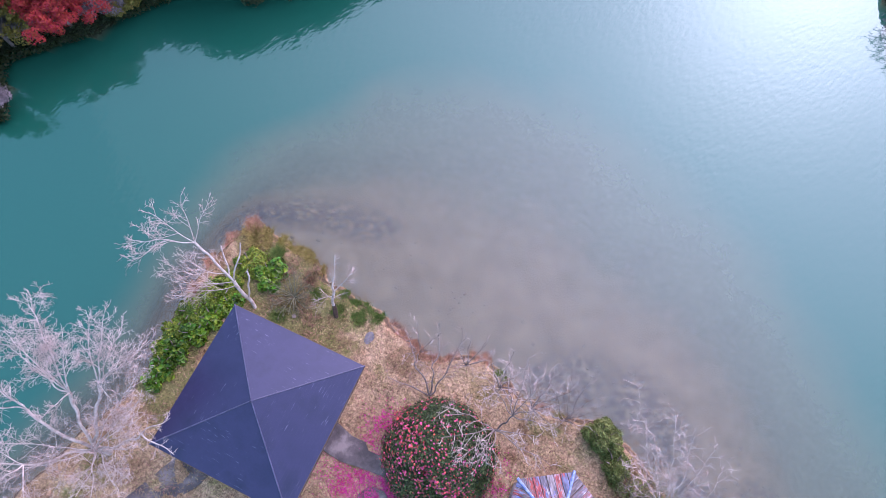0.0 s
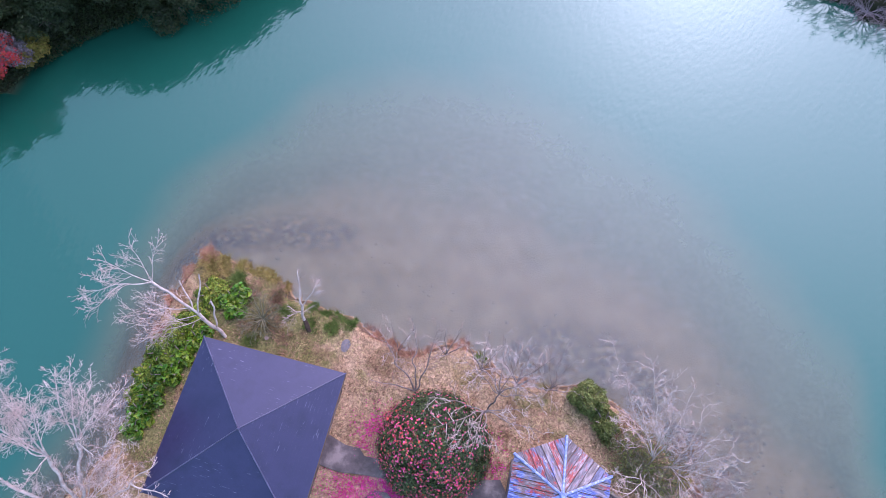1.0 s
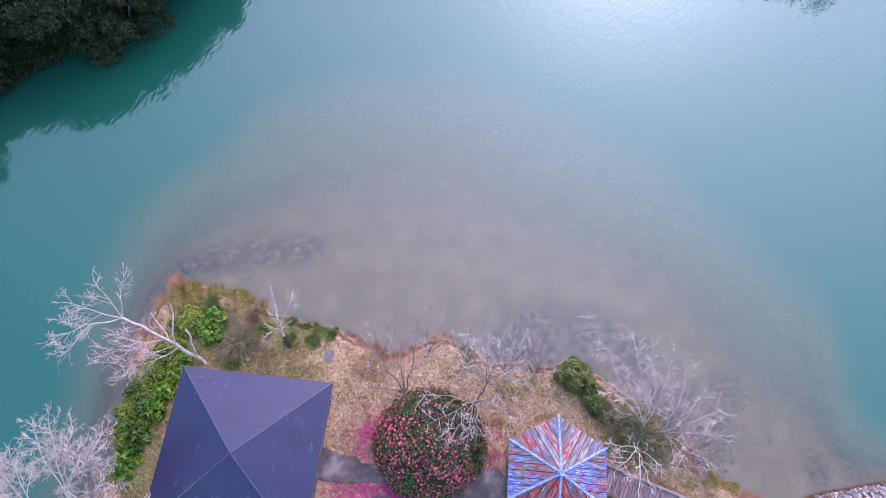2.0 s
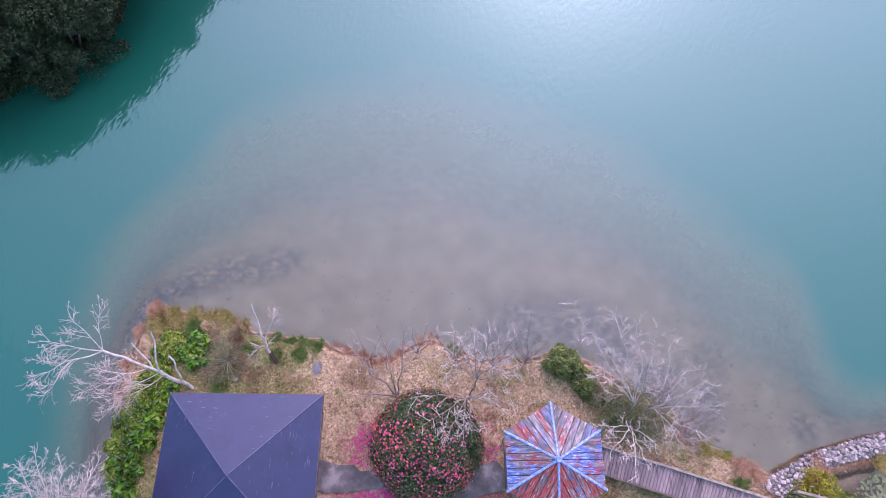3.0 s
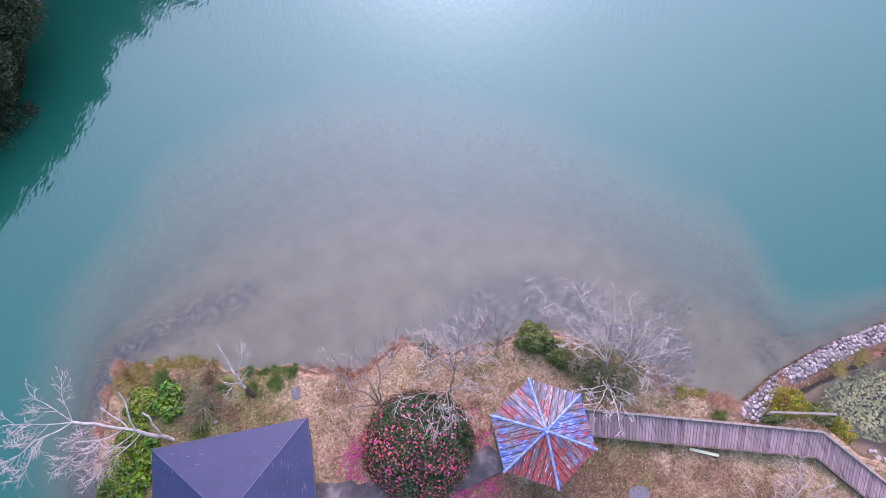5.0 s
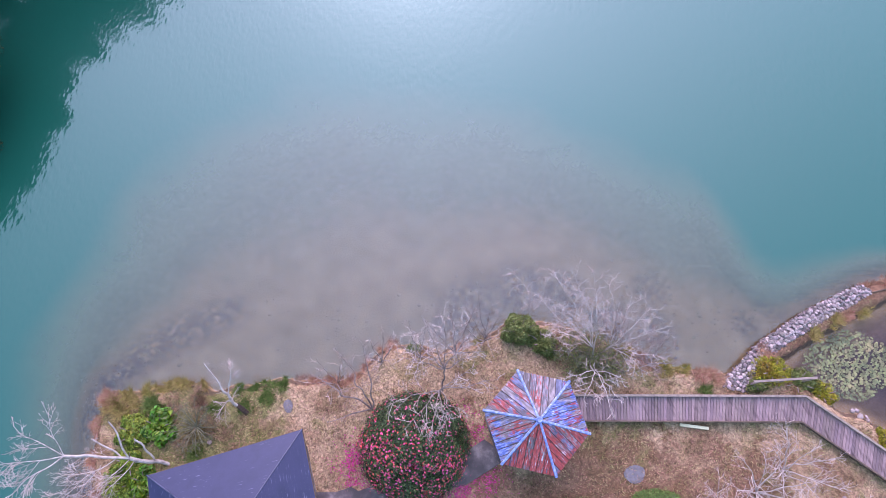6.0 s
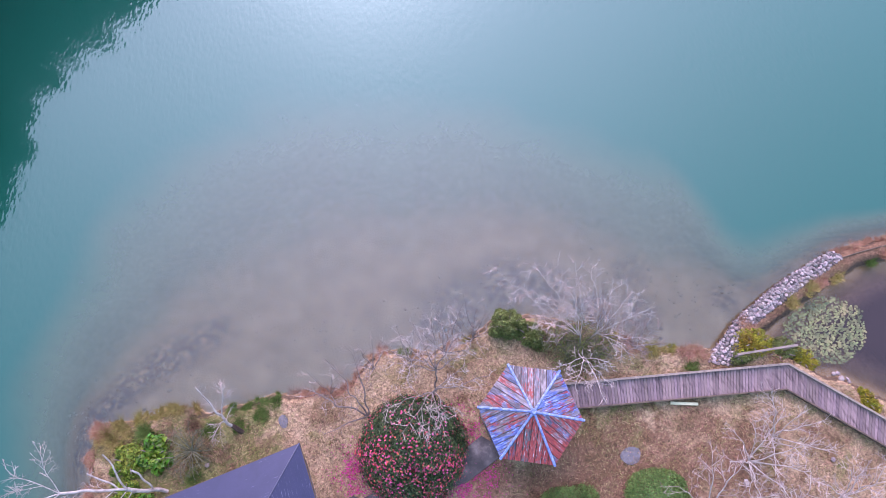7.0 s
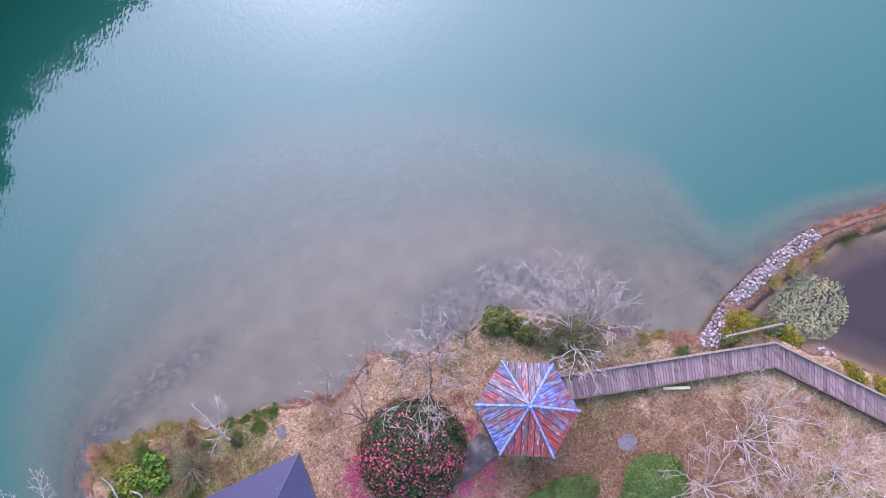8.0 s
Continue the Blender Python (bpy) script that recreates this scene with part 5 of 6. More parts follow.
for k, (x, y, rx, ry, h, m, lab) in enumerate(((12.3, -0.3, 1.1, 0.8, 0.95, LEAF_YELLOWGREEN, "orange and green shrub behind the stone dam"), (13.6, -1.1, 1.35, 0.8, 0.95, LEAF_BUSH, "yellowing shrub by the boardwalk's bend"),
                                     (11.4, -0.75, 0.6, 0.4, 0.6, LEAF_BUSH, "green shrub at the foot of the dam"), (14.65, -1.9, 0.8, 0.75, 0.75, LEAF_YELLOWGREEN, "yellowing shrub at the pond's edge"),
                                     (16.3, -4.6, 0.5, 0.8, 0.6, LEAF_YELLOWGREEN, "yellow-green shrub between boardwalk and pond"), (17.3, -5.8, 0.5, 0.8, 0.6, LEAF_YELLOWGREEN, "yellow-green shrub between boardwalk and pond"))):
    leafy_shrub("bank_shrub", lab, x, y, rx, ry, h, m, int(3800 * rx * ry + 700), 0.11, 100 + k, 0.4, 14)


# ---- sedge and dead fern along the water ----
def tuft(name, label, x, y, radius, height, material, n, seed, group):
    r = np.random.default_rng(seed)
    th = thing(name, label, "grass tuft", pose(x, y, ground_z(x, y) - 0.03), group)
    heads = r.normal(0, radius * 0.34, (9, 2))
    c = np.column_stack([heads[r.integers(0, 9, n)] + r.normal(0, radius * 0.11, (n, 2)), np.zeros(n)])
    v, f = blades(c, height * 0.62, 0.026, 1.2, r)
    part_of("foliage", v, f, material, th, kind="stuff")
    return th


EDGE = [((-19.5, 6.0), 0.5, 0.4, BLADE_RUST), ((-19.2, 5.5), 0.55, 0.45, BLADE_OCHRE), ((-18.5, 5.75), 0.5, 0.4, BLADE_OCHRE), ((-17.4, 5.7), 0.5, 0.4, BLADE_OCHRE),
        ((-16.6, 5.65), 0.55, 0.4, BLADE_OCHRE), ((-15.9, 5.6), 0.5, 0.4, BLADE_OCHRE), ((-15.1, 5.35), 0.45, 0.35, BLADE_OCHRE), ((-20.1, 4.6), 0.45, 0.35, BLADE_RUST),
        ((-20.2, 3.2), 0.45, 0.35, BLADE_RUST), ((-20.0, 1.6), 0.4, 0.35, BLADE_RUST), ((-13.2, 4.8), 0.4, 0.3, BLADE_GREEN), ((-12.5, 4.7), 0.5, 0.3, BLADE_GREEN), ((-11.8, 4.7), 0.5, 0.3, BLADE_GREEN),
        ((-11.1, 4.65), 0.4, 0.3, BLADE_GREEN), ((-10.4, 4.7), 0.4, 0.3, BLADE_RUST), ((-9.7, 4.4), 0.45, 0.35, BLADE_RUST), ((-9.0, 4.2), 0.4, 0.3, BLADE_RUST), ((-8.3, 4.0), 0.5, 0.35, BLADE_RUST),
        ((-7.6, 4.15), 0.5, 0.4, BLADE_RUST), ((-7.0, 4.5), 0.35, 0.3, BLADE_RUST), ((-5.7, 5.2), 0.5, 0.35, BLADE_RUST), ((-4.5, 4.9), 0.4, 0.35, BLADE_GREEN), ((-2.2, 4.4), 0.45, 0.35, BLADE_RUST),
        ((-1.4, 4.5), 0.4, 0.35, BLADE_OCHRE), ((5.6, 2.3), 0.5, 0.35, BLADE_OCHRE), ((6.5, 1.6), 0.5, 0.35, BLADE_RUST), ((7.4, 1.0), 0.5, 0.35, BLADE_OCHRE), ((8.2, 0.7), 0.45, 0.3, BLADE_OCHRE), ((9.0, 0.3), 0.45, 0.4, BLADE_RUST),
        ((9.5, 0.1), 0.45, 0.45, BLADE_RUST), ((8.9, -0.35), 0.35, 0.3, BLADE_GREEN), ((12.4, 0.35), 0.55, 0.5, BLADE_RUST), ((15.4, 0.9), 0.35, 0.4, BLADE_OCHRE), ((16.7, 1.25), 0.42, 0.4, BLADE_OCHRE), ((17.4, 1.4), 0.4, 0.4, BLADE_RUST), ((18.4, 1.5), 0.42, 0.4, BLADE_OCHRE),
        ((20.8, 1.7), 0.42, 0.35, BLADE_GREEN), ((21.5, 1.8), 0.4, 0.35, BLADE_RUST)]
WORDS = {BLADE_RUST: ("fern_tuft", "rust-red dead fern tuft on the water's edge"), BLADE_OCHRE: ("sedge_tuft", "ochre sedge tuft on the bank"), BLADE_GREEN: ("grass_tuft", "fresh green grass tuft on the bank"), BLADE_STRAW: ("straw_tuft", "dry straw-coloured tussock on the point")}
for k, ((x, y), rad, h, m) in enumerate(EDGE):
    nm, lab = WORDS[m]
    tuft(nm, lab, x, y, rad, h, m, int(700 * rad / 0.5), 200 + k, "tufts along the bank")
for k, (x, y, rad, h, m) in enumerate(((-19.4, 5.9, 0.45, 0.45, BLADE_RUST), (-18.9, 5.4, 0.55, 0.45, BLADE_OCHRE), (-18.2, 5.3, 0.4, 0.3, BLADE_OCHRE), (-17.3, 5.0, 0.5, 0.4, BLADE_GREEN),
                                       (-16.3, 4.7, 0.7, 0.35, BLADE_STRAW), (-15.2, 4.7, 0.6, 0.35, BLADE_STRAW), (-14.4, 4.3, 0.6, 0.3, BLADE_GREEN), (-16.0, 3.0, 0.6, 0.3, BLADE_STRAW),
                                       (-14.8, 3.5, 0.7, 0.35, BLADE_STRAW), (-15.6, 2.5, 0.6, 0.3, BLADE_GREEN), (-14.0, 2.9, 0.6, 0.3, BLADE_STRAW), (-19.9, 4.9, 0.35, 0.3, BLADE_RUST),
                                       (-13.0, 4.1, 0.5, 0.25, BLADE_GREEN), (-11.9, 4.2, 0.6, 0.25, BLADE_GREEN))):
    nm, lab = WORDS[m]
    tuft(nm, lab, x, y, rad, h, m, int(800 * rad / 0.5), 270 + k, "tufts along the bank")
r = np.random.default_rng(251)
for k in range(34):
    s = k / 33
    x, y = 18.7 + 8.5 * s, 2.72 - 1.0 * s * s
    tuft("fern_tuft", "rust-red dead fern tuft on the water's edge", x, y + r.uniform(-0.1, 0.1), 0.32, 0.28, BLADE_RUST, 260, 300 + k, "tufts along the bank")


# ---- stone dam ----
def stone_mesh(seed):
    r = np.random.default_rng(seed)
    bm = bmesh.new()
    bmesh.ops.create_icosphere(bm, subdivisions=1, radius=0.5)
    sq = r.uniform(0.75, 1.25, 3) * (1, 1, 0.75)
    for v in bm.verts:
        c = v.co.copy()
        m = max(abs(c.x), abs(c.y), abs(c.z))
        v.co = Vector([c[i] * (0.3 + 0.7 * 0.5 / m * 0.86) * sq[i] * r.uniform(0.85, 1.12) for i in range(3)])
    me = bpy.data.meshes.new("stone")
    bm.to_mesh(me)
    bm.free()
    me.materials.append(MAT_STONE)
    return me


OUTER = [(9.75, -0.4), (10.6, 0.15), (12.1, 1.0), (13.2, 1.42), (14.5, 1.85), (15.7, 2.2), (17.35, 2.55), (18.9, 2.8)]
INNER = [(10.75, -0.95), (11.55, -0.3), (12.6, 0.45), (13.7, 0.85), (15.1, 1.25), (16.2, 1.55), (17.8, 1.9), (19.3, 2.3)]


def lerp_line(line, t):
    line = np.array(line)
    x = t * (len(line) - 1)
    i = min(int(x), len(line) - 2)
    return line[i] + (line[i + 1] - line[i]) * (x - i)


def stone_dam():
    th = thing("stone_dam", "curved dam of pale grey rubble stones held by wire", "stone wall")
    r = np.random.default_rng(9)
    shapes = [stone_mesh(400 + k) for k in range(8)]
    # core below the stones
    n = 24
    top = [lerp_line(OUTER, k / n) * 0.93 + lerp_line(INNER, k / n) * 0.07 for k in range(n + 1)]
    bot = [lerp_line(INNER, k / n) * 0.93 + lerp_line(OUTER, k / n) * 0.07 for k in range(n + 1)]
    part("core", prism([tuple(q) for q in top] + [tuple(q) for q in bot[::-1]], -1.2, -0.08), MAT_STONE_FILL, th)
    placed = []
    tries = 0
    while len(placed) < 300 and tries < 20000:
        tries += 1
        t, u = r.uniform(0, 1), r.uniform(0, 1)
        q = lerp_line(OUTER, t) * (1 - u) + lerp_line(INNER, t) * u
        s = r.uniform(0.15, 0.27)
        if any((q[0] - a) ** 2 + (q[1] - b) ** 2 < (0.40 * (s + c)) ** 2 for a, b, c in placed):
            continue
        placed.append((q[0], q[1], s))
        ob = under(new("stone", shapes[r.integers(8)]), th)
        z = -0.02 + 0.10 * math.sin(math.pi * min(max(u, 0.05), 0.95)) + r.uniform(-0.03, 0.04)
        ob.matrix_local = Matrix.LocRotScale((q[0], q[1], z), Euler(r.uniform(-0.4, 0.4, 2).tolist() + [r.uniform(0, 6.28)]), (s * 1.1, s * 1.1, s))
    # smaller stones between, and the wet face towards the lake
    vs, fs, n = [], [], 0
    base = np.array([v.co for v in shapes[0].vertices])
    faces = np.array([list(p.vertices) for p in shapes[0].polygons])
    for k in range(2200):
        t = r.uniform(0, 1)
        u = r.uniform(-0.06, 1.04)
        q = lerp_line(OUTER, t) * (1 - u) + lerp_line(INNER, t) * u
        s = r.uniform(0.10, 0.19)
        z = r.uniform(-0.04, 0.03) if u > 0.02 else -0.1 + 3.0 * u + r.uniform(-0.05, 0.05)
        a = r.uniform(0, 6.28)
        rot = np.array([[math.cos(a), -math.sin(a), 0], [math.sin(a), math.cos(a), 0], [0, 0, 1]])
        vs.append(base @ rot.T * s * r.uniform(0.8, 1.2, 3) + (q[0], q[1], z))
        fs.append(faces + n)
        n += len(base)
    part_of("rubble_fill", np.concatenate(vs), np.concatenate(fs), MAT_STONE_FILL, th, kind="stuff")
    for u, zz in ((0.62, 0.14), (0.02, 0.03)):
        t = Tubes()
        t.add([(*(lerp_line(OUTER, k / 40) * (1 - u) + lerp_line(INNER, k / 40) * u), zz + 0.015 * math.sin(k * 2.1)) for k in range(41)], [0.011] * 41, 5)
        part_of("wire", *t.out(), MAT_WIRE, th)


stone_dam()
t = Tubes()
t.add([(18.9 + 8.3 * s, 2.30 - 1.0 * s * s, 0.06) for s in np.linspace(0, 1, 14)], [0.032] * 14, 6)
edge_log = thing("edging_timber", "grey edging timber along the dam's grassy end", "timber")
part_of("timber", *t.out(), MAT_TIMBER, edge_log)


def loose_stones(label, spots, material, seed, name="rock"):
    r = np.random.default_rng(seed)
    for x, y, s, zoff in spots:
        me = stone_mesh(int(r.integers(10000)))
        me.materials.clear()
        me.materials.append(material)
        ob = tagged(new(name, me), label, "rock", group="loose stones")
        ob.matrix_world = Matrix.LocRotScale((x, y, ground_z(x, y) + zoff * s), Euler((0, 0, r.uniform(0, 6))), (s, s * r.uniform(0.6, 0.9), s * 0.8))


loose_stones("small grey stone lying in the dry grass", [(5.55, -4.55, 0.34, 0.2), (8.8, -6.0, 0.4, 0.2), (10.3, -6.6, 0.3, 0.2), (13.2, -6.4, 0.3, 0.2)], MAT_STONE, 12)
loose_stones("pale stone at the pond's edge", [(15.75, -2.95, 0.3, 0.25), (15.95, -3.25, 0.32, 0.25), (16.15, -3.55, 0.3, 0.25), (16.0, -3.0, 0.24, 0.2), (16.3, -3.4, 0.26, 0.2), (15.8, -3.3, 0.26, 0.2)], MAT_STONE, 13)
loose_stones("pale cut stone block on the lawn", [(-14.82, 2.76, 0.26, 0.3)], MAT_BEAM, 14, "block")


def drowned_stones():
    r = np.random.default_rng(15)
    vs, fs, n = [], [], 0
    src = stone_mesh(77)
    base = np.array([v.co for v in src.vertices])
    faces = np.array([list(q.vertices) for q in src.polygons])
    spots = []
    for cx, cy, sx, sy, k in ((10.3, 2.9, 1.3, 0.9, 60), (8.3, 5.8, 0.9, 0.7, 26), (8.4, 3.6, 0.6, 0.8, 20), (-18.5, 7.6, 2.0, 0.9, 70), (-8.3, 7.4, 1.0, 0.5, 14), (-11.5, 8.0, 1.5, 0.8, 10),
                              (0.5, 6.8, 2.4, 0.8, 70), (3.6, 6.0, 1.2, 0.7, 30), (12.2, 2.3, 0.8, 0.4, 20), (-20.9, 2.5, 0.3, 1.8, 30)):
        for _ in range(k):
            spots.append((cx + r.normal() * sx, cy + r.normal() * sy))
    zz = land_height(np.array(spots))
    for (x, y), z in zip(spots, zz):
        if z > -0.55:
            continue
        s = r.uniform(0.06, 0.20)
        a = r.uniform(0, 6.28)
        rot = np.array([[math.cos(a), -math.sin(a), 0], [math.sin(a), math.cos(a), 0], [0, 0, 1]])
        vs.append(base @ rot.T * s * r.uniform((0.8, 0.6, 0.4), (1.4, 1.1, 0.7)) + (x, y, z + 0.02))
        fs.append(faces + n)
        n += len(base)
    me = mesh_of("drowned_stones", np.concatenate(vs), np.concatenate(fs), MAT_ROCK_WET)
    tagged(new("drowned_stones", me), "scattered dark stones lying under the shallow water", "stones", kind="stuff")


drowned_stones()


# ---- timber on the lawn, and the old rail by the bend ----
def sawn_post(x0, y0, x1, y1):
    th = thing("sawn_post", "pale sawn timber post lying beside the boardwalk", "timber", pose((x0 + x1) / 2, (y0 + y1) / 2, ground_z((x0 + x1) / 2, (y0 + y1) / 2) + 0.01, 0, 0, math.degrees(math.atan2(y1 - y0, x1 - x0))))
    part("timber", box(math.hypot(x1 - x0, y1 - y0), 0.14, 0.13, 0.012), MAT_FRESH, th)


sawn_post(7.06, -1.60, 8.32, -2.08)


def old_rail():
    th = thing("handrail", "weathered grey timber handrail on short posts among shrubs", "railing")
    a, b = Vector((10.8, -0.55, 0)), Vector((13.83, -1.08, 0))
    d = b - a
    ang = math.atan2(d.y, d.x)
    c = (a + b) / 2
    part("rail", box(d.length, 0.11, 0.07, 0.01, (c.x, c.y, 1.0), ang), MAT_BEAM, th)
    for s in (0.1, 0.5, 0.95):
        q = a + d * s
        gz = ground_z(q.x, q.y) - 0.1
        part("post", box(0.1, 0.1, 1.0 - gz, 0.008, (q.x, q.y, gz), ang), MAT_BEAM, th)


old_rail()


# ---- lily pads ----
def lily_patch():
    th = thing("lily_patch", "round patch of green and yellowing lily pads on the pond", "water lilies")
    r = np.random.default_rng(21)
    shapes = []
    for k in range(5):
        bm = bmesh.new()
        a = np.linspace(0.25, 2 * math.pi - 0.25, 13)
        rim = [bm.verts.new((math.cos(t) * r.uniform(0.93, 1.05), math.sin(t) * r.uniform(0.93, 1.05), r.uniform(0.0, 0.10))) for t in a]
        c = bm.verts.new((0.08, 0, 0.0))
        for i in range(12):
            bm.faces.new((c, rim[i], rim[i + 1]))
        me = bpy.data.meshes.new("pad")
        bm.to_mesh(me)
        bm.free()
        me.materials.append(LILY_PAD)
        shapes.append(me)
    placed = []
    tries = 0
    while len(placed) < 290 and tries < 30000:
        tries += 1
        a, q = r.uniform(0, 2 * math.pi), math.sqrt(r.uniform(0, 1))
        wob = 1 + 0.14 * math.sin(3 * a + 1) + 0.06 * math.sin(7 * a)
        x, y = 16.7 + 1.95 * q * wob * math.cos(a) * 1.0, -0.85 + 1.6 * q * wob * math.sin(a)
        s = r.uniform(0.05, 0.10)
        if poly_dist(np.array([[x, y]]), POND)[0] < 0.1 or any((x - u) ** 2 + (y - w) ** 2 < (0.62 * (s + c)) ** 2 for u, w, c in placed):
            continue
        placed.append((x, y, s))
        ob = under(new("pad", shapes[r.integers(5)]), th)
        ob.matrix_local = Matrix.LocRotScale((x, y, POND_Z + 0.012 + r.uniform(0, 0.03)), Euler((r.uniform(-0.1, 0.1), r.uniform(-0.1, 0.1), r.uniform(0, 6.28))), (s, s, s))
    # smaller pads crowded between them, thinning out towards the dam
    vs, fs, n = [], [], 0
    rim = np.array([(math.cos(t), math.sin(t), 0) for t in np.arange(7) * 2 * math.pi / 7])
    for _ in range(1100):
        a, q = r.uniform(0, 2 * math.pi), math.sqrt(r.uniform(0, 1.25))
        x, y = 16.55 + 2.0 * q * math.cos(a), -0.8 + 1.6 * q * math.sin(a)
        if poly_dist(np.array([[x, y]]), POND)[0] < 0.1:
            continue
        vs.append(rim * r.uniform(0.03, 0.075) * (1, r.uniform(0.6, 1), 1) + (x, y, POND_Z + 0.008 + r.uniform(0, 0.004)))
        fs += [(n, n + 1, n + 2), (n, n + 2, n + 3), (n, n + 3, n + 4), (n, n + 4, n + 5), (n, n + 5, n + 6)]
        n += 7
    part_of("pad_litter", np.concatenate(vs), np.array(fs), LILY, th, kind="stuff")


LILY_PAD = mat("lily_pad_leaf", [(0.055, 0.060, 0.026), (0.15, 0.145, 0.062), (0.27, 0.21, 0.095)], scale=0.9, fine=12, rough=0.4, bump=0.1, vary="object", amount=0.45)
lily_patch()


# ---- fallen petals and lawn grass ----
def scatter_on_land(r, n, x0, x1, y0, y1, density):
    q = np.stack([r.uniform(x0, x1, n), r.uniform(y0, y1, n)], 1)
    q = q[r.uniform(0, 1, n) < density(q)]
    return np.column_stack([q, land_height(q)])


def petals():
    r = np.random.default_rng(33)

    def dens(q):
        d = np.hypot((q[:, 0] - CAM_X) / 1.0, (q[:, 1] - CAM_Y))
        ring = 0.30 * np.exp(-((d - 2.5) / 0.8) ** 2) * (1 - sstep(q[:, 1], 0.3, 2.2))
        hot = 1.0 * np.exp(-(((q[:, 0] + 8.0) / 1.3) ** 2 + ((q[:, 1] + 2.5) / 0.75) ** 2) * 1.0)
        south = 0.55 * np.exp(-(((q[:, 0] + 6.0) / 2.2) ** 2 + ((q[:, 1] + 2.6) / 0.9) ** 2))
        north = 0.40 * np.exp(-(((q[:, 0] + 8.2) / 0.8) ** 2 + ((q[:, 1] - 0.1) / 0.9) ** 2))
        east = 0.30 * np.exp(-(((q[:, 0] + 2.6) / 0.7) ** 2 + ((q[:, 1] + 1.9) / 0.6) ** 2))
        on_path = (q[:, 1] > -1.9) & (q[:, 1] < -0.7) & (q[:, 0] < -8.3)
        clump = 0.35 + 0.65 * sstep(wiggle(q, 2.4, 3.0), -0.3, 0.5)
        return np.clip(ring + hot + south + north + east, 0, 1) * np.where(on_path, 0.05, 1) * clump
    c = scatter_on_land(r, 120000, -11, -1, -5, 4, dens)
    c[:, 2] += 0.05
    v, f = leaves(c, np.tile([0, 0, 1.0], (len(c), 1)), 0.052, 0.85, 0.3, r=r)
    tagged(new("fallen_petals", mesh_of("fallen_petals", v, f, PETAL_FALLEN)), "magenta fallen camellia petals strewn over lawn and path", "petals", kind="stuff")


petals()


def lawn():
    r = np.random.default_rng(35)

    def dens(q):
        d = poly_dist(q, SHORE)
        dp = poly_dist(q, POND)
        lx, ly = q[:, 0] + 13.08, q[:, 1] + 1.44
        free = (d > 0.25) & (dp < -0.3) & ~((np.abs(lx) < 2.8) & (np.abs(ly) < 2.8)) & (np.hypot(q[:, 0], q[:, 1]) > 2.1)
        free &= ~((q[:, 1] > -1.9) & (q[:, 1] < -0.7) & (q[:, 0] > -10.3) & (q[:, 0] < -2))
        return free * (0.35 + 0.65 * sstep(wiggle(q, 0.9, 1.0), -0.6, 0.5))
    c = scatter_on_land(r, 170000, -20.5, 19, -11, 6, dens)
    v, f = blades(c, 0.10, 0.022, 1.4, r)
    tagged(new("lawn_grass", mesh_of("lawn_grass", v, f, BLADE_STRAW)), "short dry straw-coloured grass of the lawn", "grass", kind="stuff")


lawn()


# ---- woods across the lake ----
def wood_tree(name, label, x, y, width, height, material, seed, n=6500, size=0.24, lobes=26, group="trees across the lake", low=0.12):
    """A broad crown built of leafy lobes on a trunk with limbs."""
    r = np.random.default_rng(seed)
    gz = ground_z(x, y)
    th = thing(name, label, "tree", pose(x, y, gz - 0.1, 0, 0, r.uniform(0, 360)), group)
    # boughs, each a dome of rounded leafy sprays
    c = r.normal(0, 1, (lobes, 3))
    c[:, 2] = np.abs(c[:, 2]) - 0.35
    c /= np.linalg.norm(c, axis=1)[:, None]
    mid = height * (0.42 + low * 0.5)
    c = c * r.uniform(0.5, 0.82, (lobes, 1)) * (width / 2, width / 2, height * (0.58 - low * 0.5)) + (0, 0, mid)
    rad = r.uniform(0.22, 0.36, lobes) * width / 2
    sprays = 16
    sd = r.normal(0, 1, (lobes, sprays, 3))
    sd[..., 2] = np.abs(sd[..., 2]) * 0.9 - 0.1
    sd /= np.linalg.norm(sd, axis=2)[..., None]
    sc = (c[:, None] + sd * rad[:, None, None]).reshape(-1, 3)
    sr = np.repeat(rad, sprays) * r.uniform(0.28, 0.5, lobes * sprays)
    which = r.integers(0, lobes * sprays, n)
    d = r.normal(0, 1, (n, 3))
    d[:, 2] = np.abs(d[:, 2]) - 0.25
    d /= np.linalg.norm(d, axis=1)[:, None]
    pts = sc[which] + d * (sr[which] * r.uniform(0.8, 1.08, n))[:, None]
    over = np.maximum(pts[:, 2] - height * 0.9, 0)
    pts[:, 2] = np.clip(pts[:, 2] - over + np.minimum(over * 0.3, height * 0.1), 0.3, None)
    v, f = leaves(pts, d, size, 0.6, 0.32, r=r)
    part_of("crown", v, f, material, th, kind="stuff")
    t = Tubes()
    t.add([(0, 0, -0.3), (0.1, 0.05, height * 0.3), (0.0, 0.1, height * 0.75)], [0.03 * height, 0.022 * height, 0.006 * height], 7)
    for k in range(min(10, lobes)):
        t.add([(0.05, 0.05, height * 0.28), c[k] * (0.5, 0.5, 0.8), c[k]], [0.012 * height, 0.008 * height, 0.004 * height], 5)
    part_of("trunk", *t.out(), MAT_BARK_DARK, th)
    return th


def polar(az, dist):
    return HUB[0] - math.sin(radians(az)) * dist, HUB[1] + math.cos(radians(az)) * dist


r = np.random.default_rng(55)
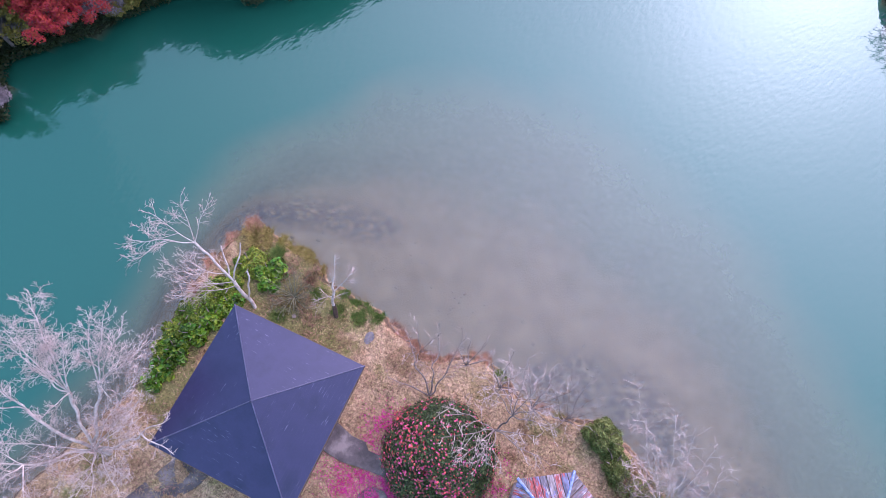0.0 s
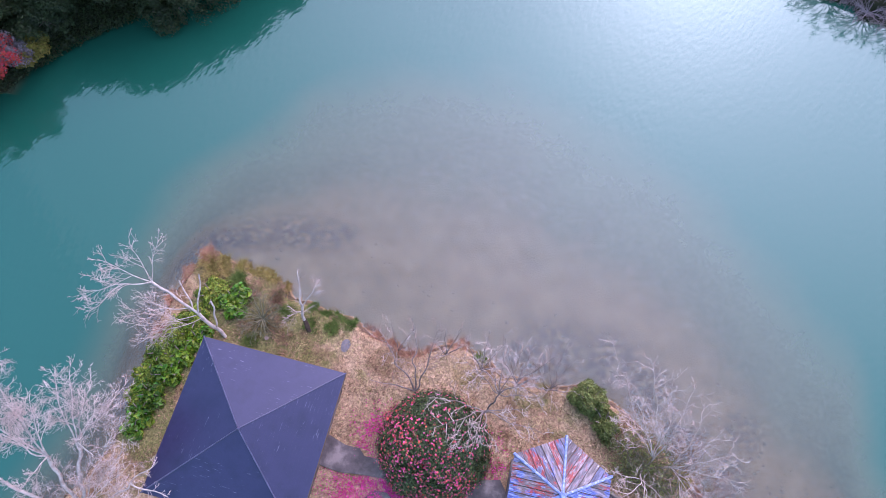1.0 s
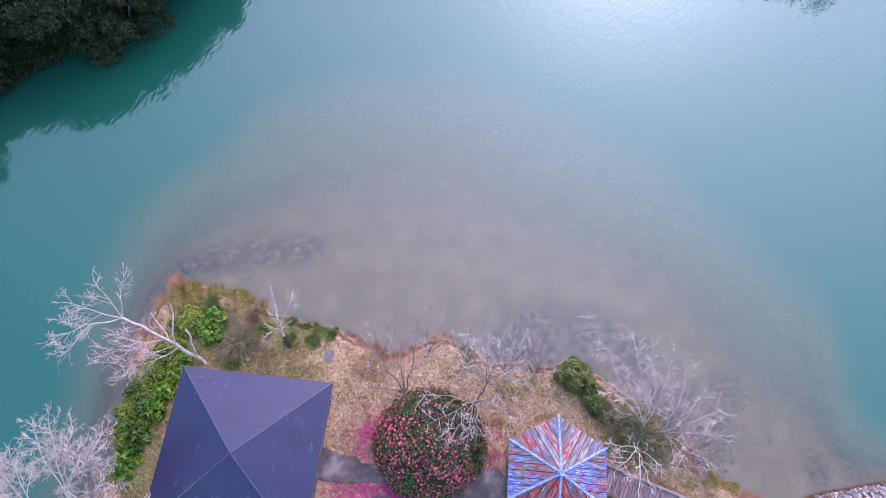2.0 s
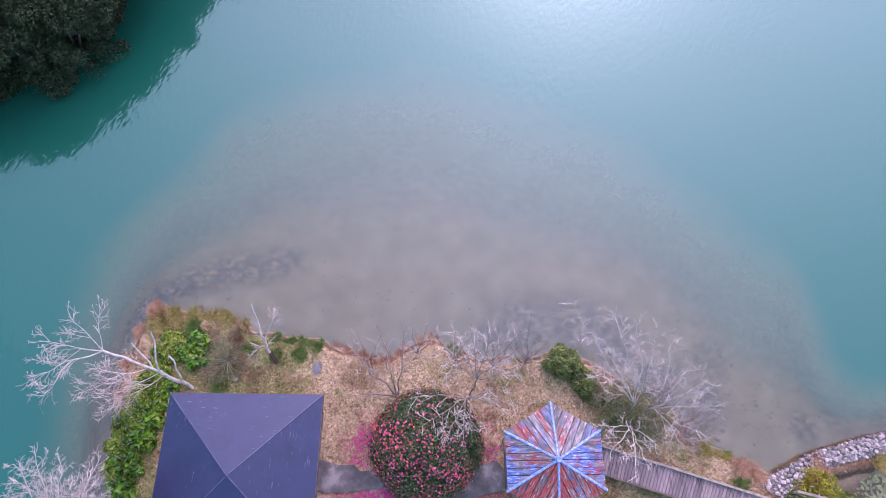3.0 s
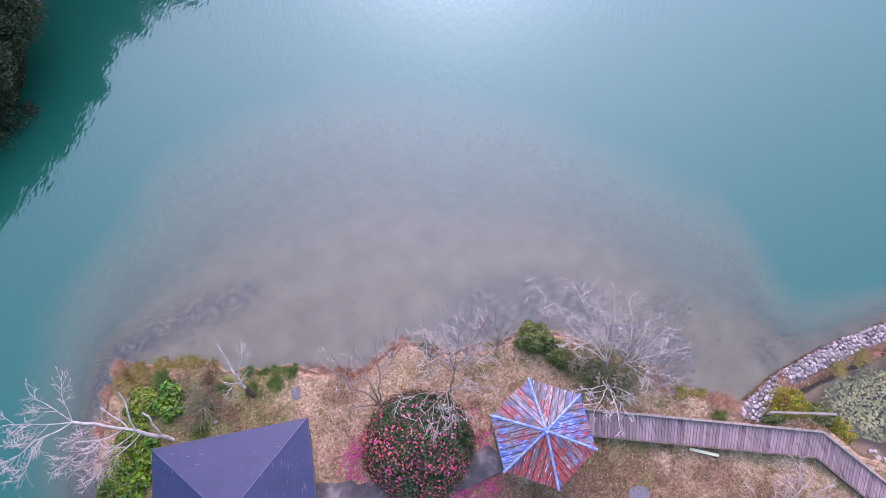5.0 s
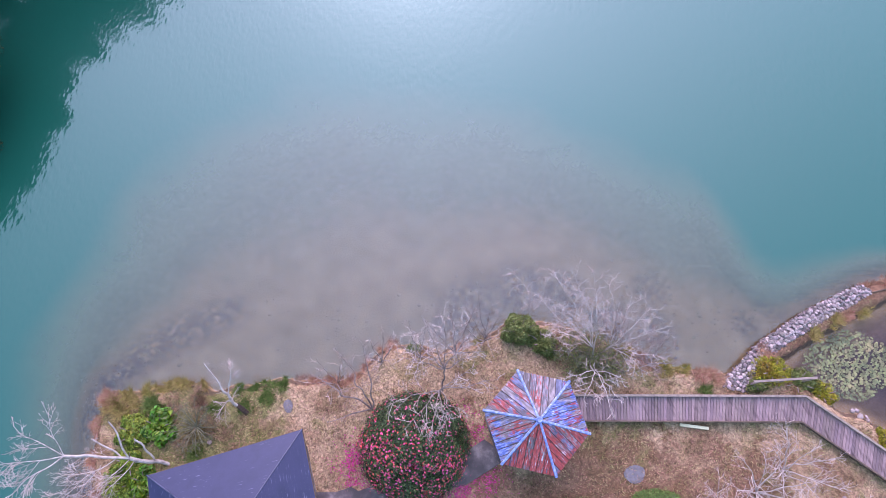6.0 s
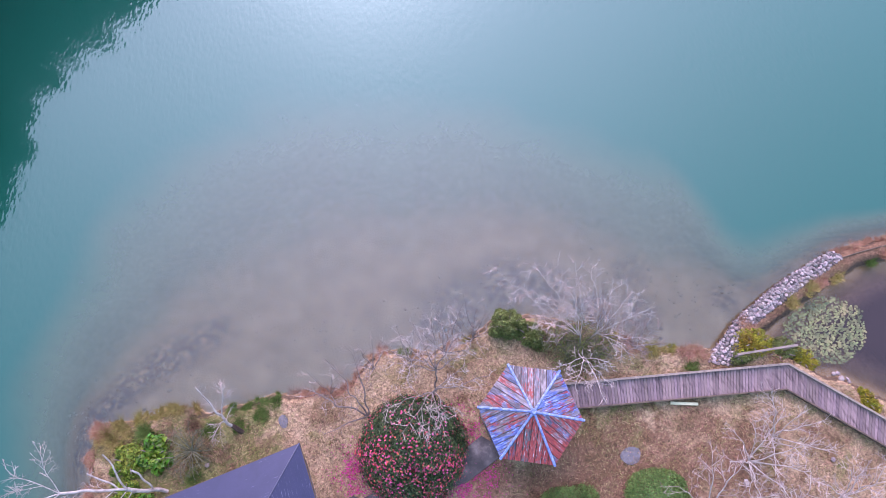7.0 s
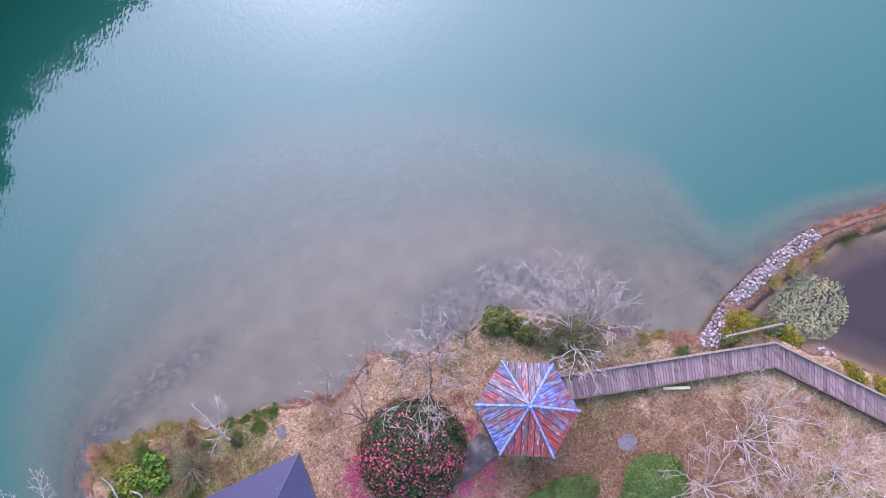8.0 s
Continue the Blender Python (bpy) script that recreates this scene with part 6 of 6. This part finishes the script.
# how steeply the tree tops stand over the mirrored eye: degrees anticlockwise from +y, rise per metre
TOPS = [(0, 0.80), (5, 0.85), (9, 0.92), (28, 0.925), (34, 0.95), (38, 1.0), (42, 1.04), (48, 1.085), (54, 1.075), (57, 1.01), (59, 0.95), (63, 0.91), (67, 0.945), (73, 0.93), (77, 0.84), (82, 0.80), (110, 0.80)]
for row, (az0, az1, step, back, w, n, size) in enumerate(((104, 38, 3.6, 0.4, 6.0, 34000, 0.125), (36, 4, 3.0, 2.0, 7.0, 7000, 0.26), (102, 6, 4.2, 6.0, 7.0, 7000, 0.30), (100, 6, 4.6, 14.0, 8.0, 5000, 0.34))):
    az = az0
    while az > az1:
        a = az + r.uniform(-0.7, 0.7)
        dist = float(np.interp(a, [q for q, _ in FAR], [q for _, q in FAR])) + back + r.uniform(-0.5, 0.5) + (1.0 if row == 0 and 49 < a < 62 else 0.0)
        x, y = polar(a, dist)
        top = float(np.interp(a, [q for q, _ in TOPS], [q for _, q in TOPS])) * (dist - 0.2 * w) * (1.0 if row == 0 else 1.012) - 29.2
        h = min(max(top - ground_z(x, y), 3.2), 16.0)
        if (a < 72 or top - ground_z(x, y) > 2.4) and (row or not 55.5 < a < 90):
            wood_tree("evergreen_tree", "dense dark evergreen tree on the far bank", x, y, w * r.uniform(0.9, 1.1), h, LEAF_EVERGREEN, 500 + int(az * 10) + 1000 * row, n=n, size=size, lobes=26 if row else 44)
        az -= step
# autumn colours at the north-west shore
AUTUMN = (("maple_tree", "bright red maple in full autumn leaf by the water", 68.2, 33.9, 5.2, 4.0, LEAF_RED, 30000),
          ("autumn_tree", "small gold-leaved tree over the water", 62.6, 33.4, 2.2, 1.6, LEAF_GOLD, 9000), ("autumn_tree", "olive-gold tree on the far bank", 73.6, 35.2, 3.6, 4.0, LEAF_GOLD, 14000),
          ("autumn_tree", "olive-gold tree on the far bank", 66.0, 35.6, 3.0, 4.2, LEAF_GOLD, 9000), ("autumn_tree", "olive-gold tree on the far bank", 77.5, 35.5, 3.4, 4.2, LEAF_GOLD, 9000),
          ("autumn_tree", "thin plum-brown tree by the water", 64.6, 33.6, 2.8, 2.4, LEAF_PLUM, 8000), ("autumn_tree", "thin plum-brown tree by the water", 72.2, 35.3, 2.0, 1.4, LEAF_PLUM, 5000),
          ("autumn_tree", "thin plum-brown tree by the water", 78.8, 32.0, 2.0, 1.4, LEAF_PLUM, 6000),
          ("evergreen_tree", "dark evergreen tree on the far bank", 63.2, 35.8, 4.2, 3.2, LEAF_EVERGREEN, 16000), ("evergreen_tree", "dark evergreen tree on the far bank", 59.8, 34.3, 4.0, 2.6, LEAF_EVERGREEN, 16000),
          ("evergreen_tree", "dark evergreen tree on the far bank", 57.0, 34.4, 4.4, 3.4, LEAF_EVERGREEN, 18000), ("evergreen_tree", "dark evergreen tree on the far bank", 67.6, 36.8, 5.0, 5.5, LEAF_EVERGREEN, 12000),
          ("evergreen_tree", "dark evergreen tree on the far bank", 71.5, 36.4, 4.6, 4.5, LEAF_EVERGREEN, 12000))
for nm, lab, az, dist, w, h, m, n in AUTUMN:
    x, y = polar(az, dist)
    wood_tree(nm, lab, x, y, w, h, m, int(az * 10) % 97 + 700, n=n, size=0.11, lobes=22)


# leafless thicket on the north-east shore
for k, (az, dist, spread) in enumerate(((-20.5, 38.3, 1.6), (-24.0, 38.2, 1.7), (-27.5, 38.2, 1.7), (-30.5, 39.4, 1.7))):
    shore_shrub("plum-grey leafless thicket hanging over the water", polar(az, dist), spread, 0.9, 16, 880 + k, twig=MAT_TWIG_PLUM, bark=MAT_TWIG_PLUM, depth=2, every=0.26, length=1.1,
                group="leafless thicket across the lake")


def undergrowth():
    """Low evergreen scrub along the wooded far bank."""
    r = np.random.default_rng(91)
    az, back = r.uniform(34, 106, 80000), r.uniform(-0.5, 5.5, 80000)
    d0 = np.interp(az, [a for a, _ in FAR], [d for _, d in FAR]) + back
    q = np.stack([HUB[0] - np.sin(np.radians(az)) * d0, HUB[1] + np.cos(np.radians(az)) * d0], 1)
    h = 0.5 + 0.5 * wiggle(q, 0.9)
    z = np.maximum(land_height(q), WATER_Z + 0.15) + r.uniform(0, 1, len(q)) * (0.25 + 0.5 * h)
    v, f = leaves(np.column_stack([q, z]), np.tile([0, 0, 1.0], (len(q), 1)), 0.16, 0.6, 0.7, r=r)
    tagged(new("undergrowth", mesh_of("undergrowth", v, f, LEAF_EVERGREEN)), "dark evergreen scrub along the wooded far bank", "scrub", kind="stuff")


undergrowth()
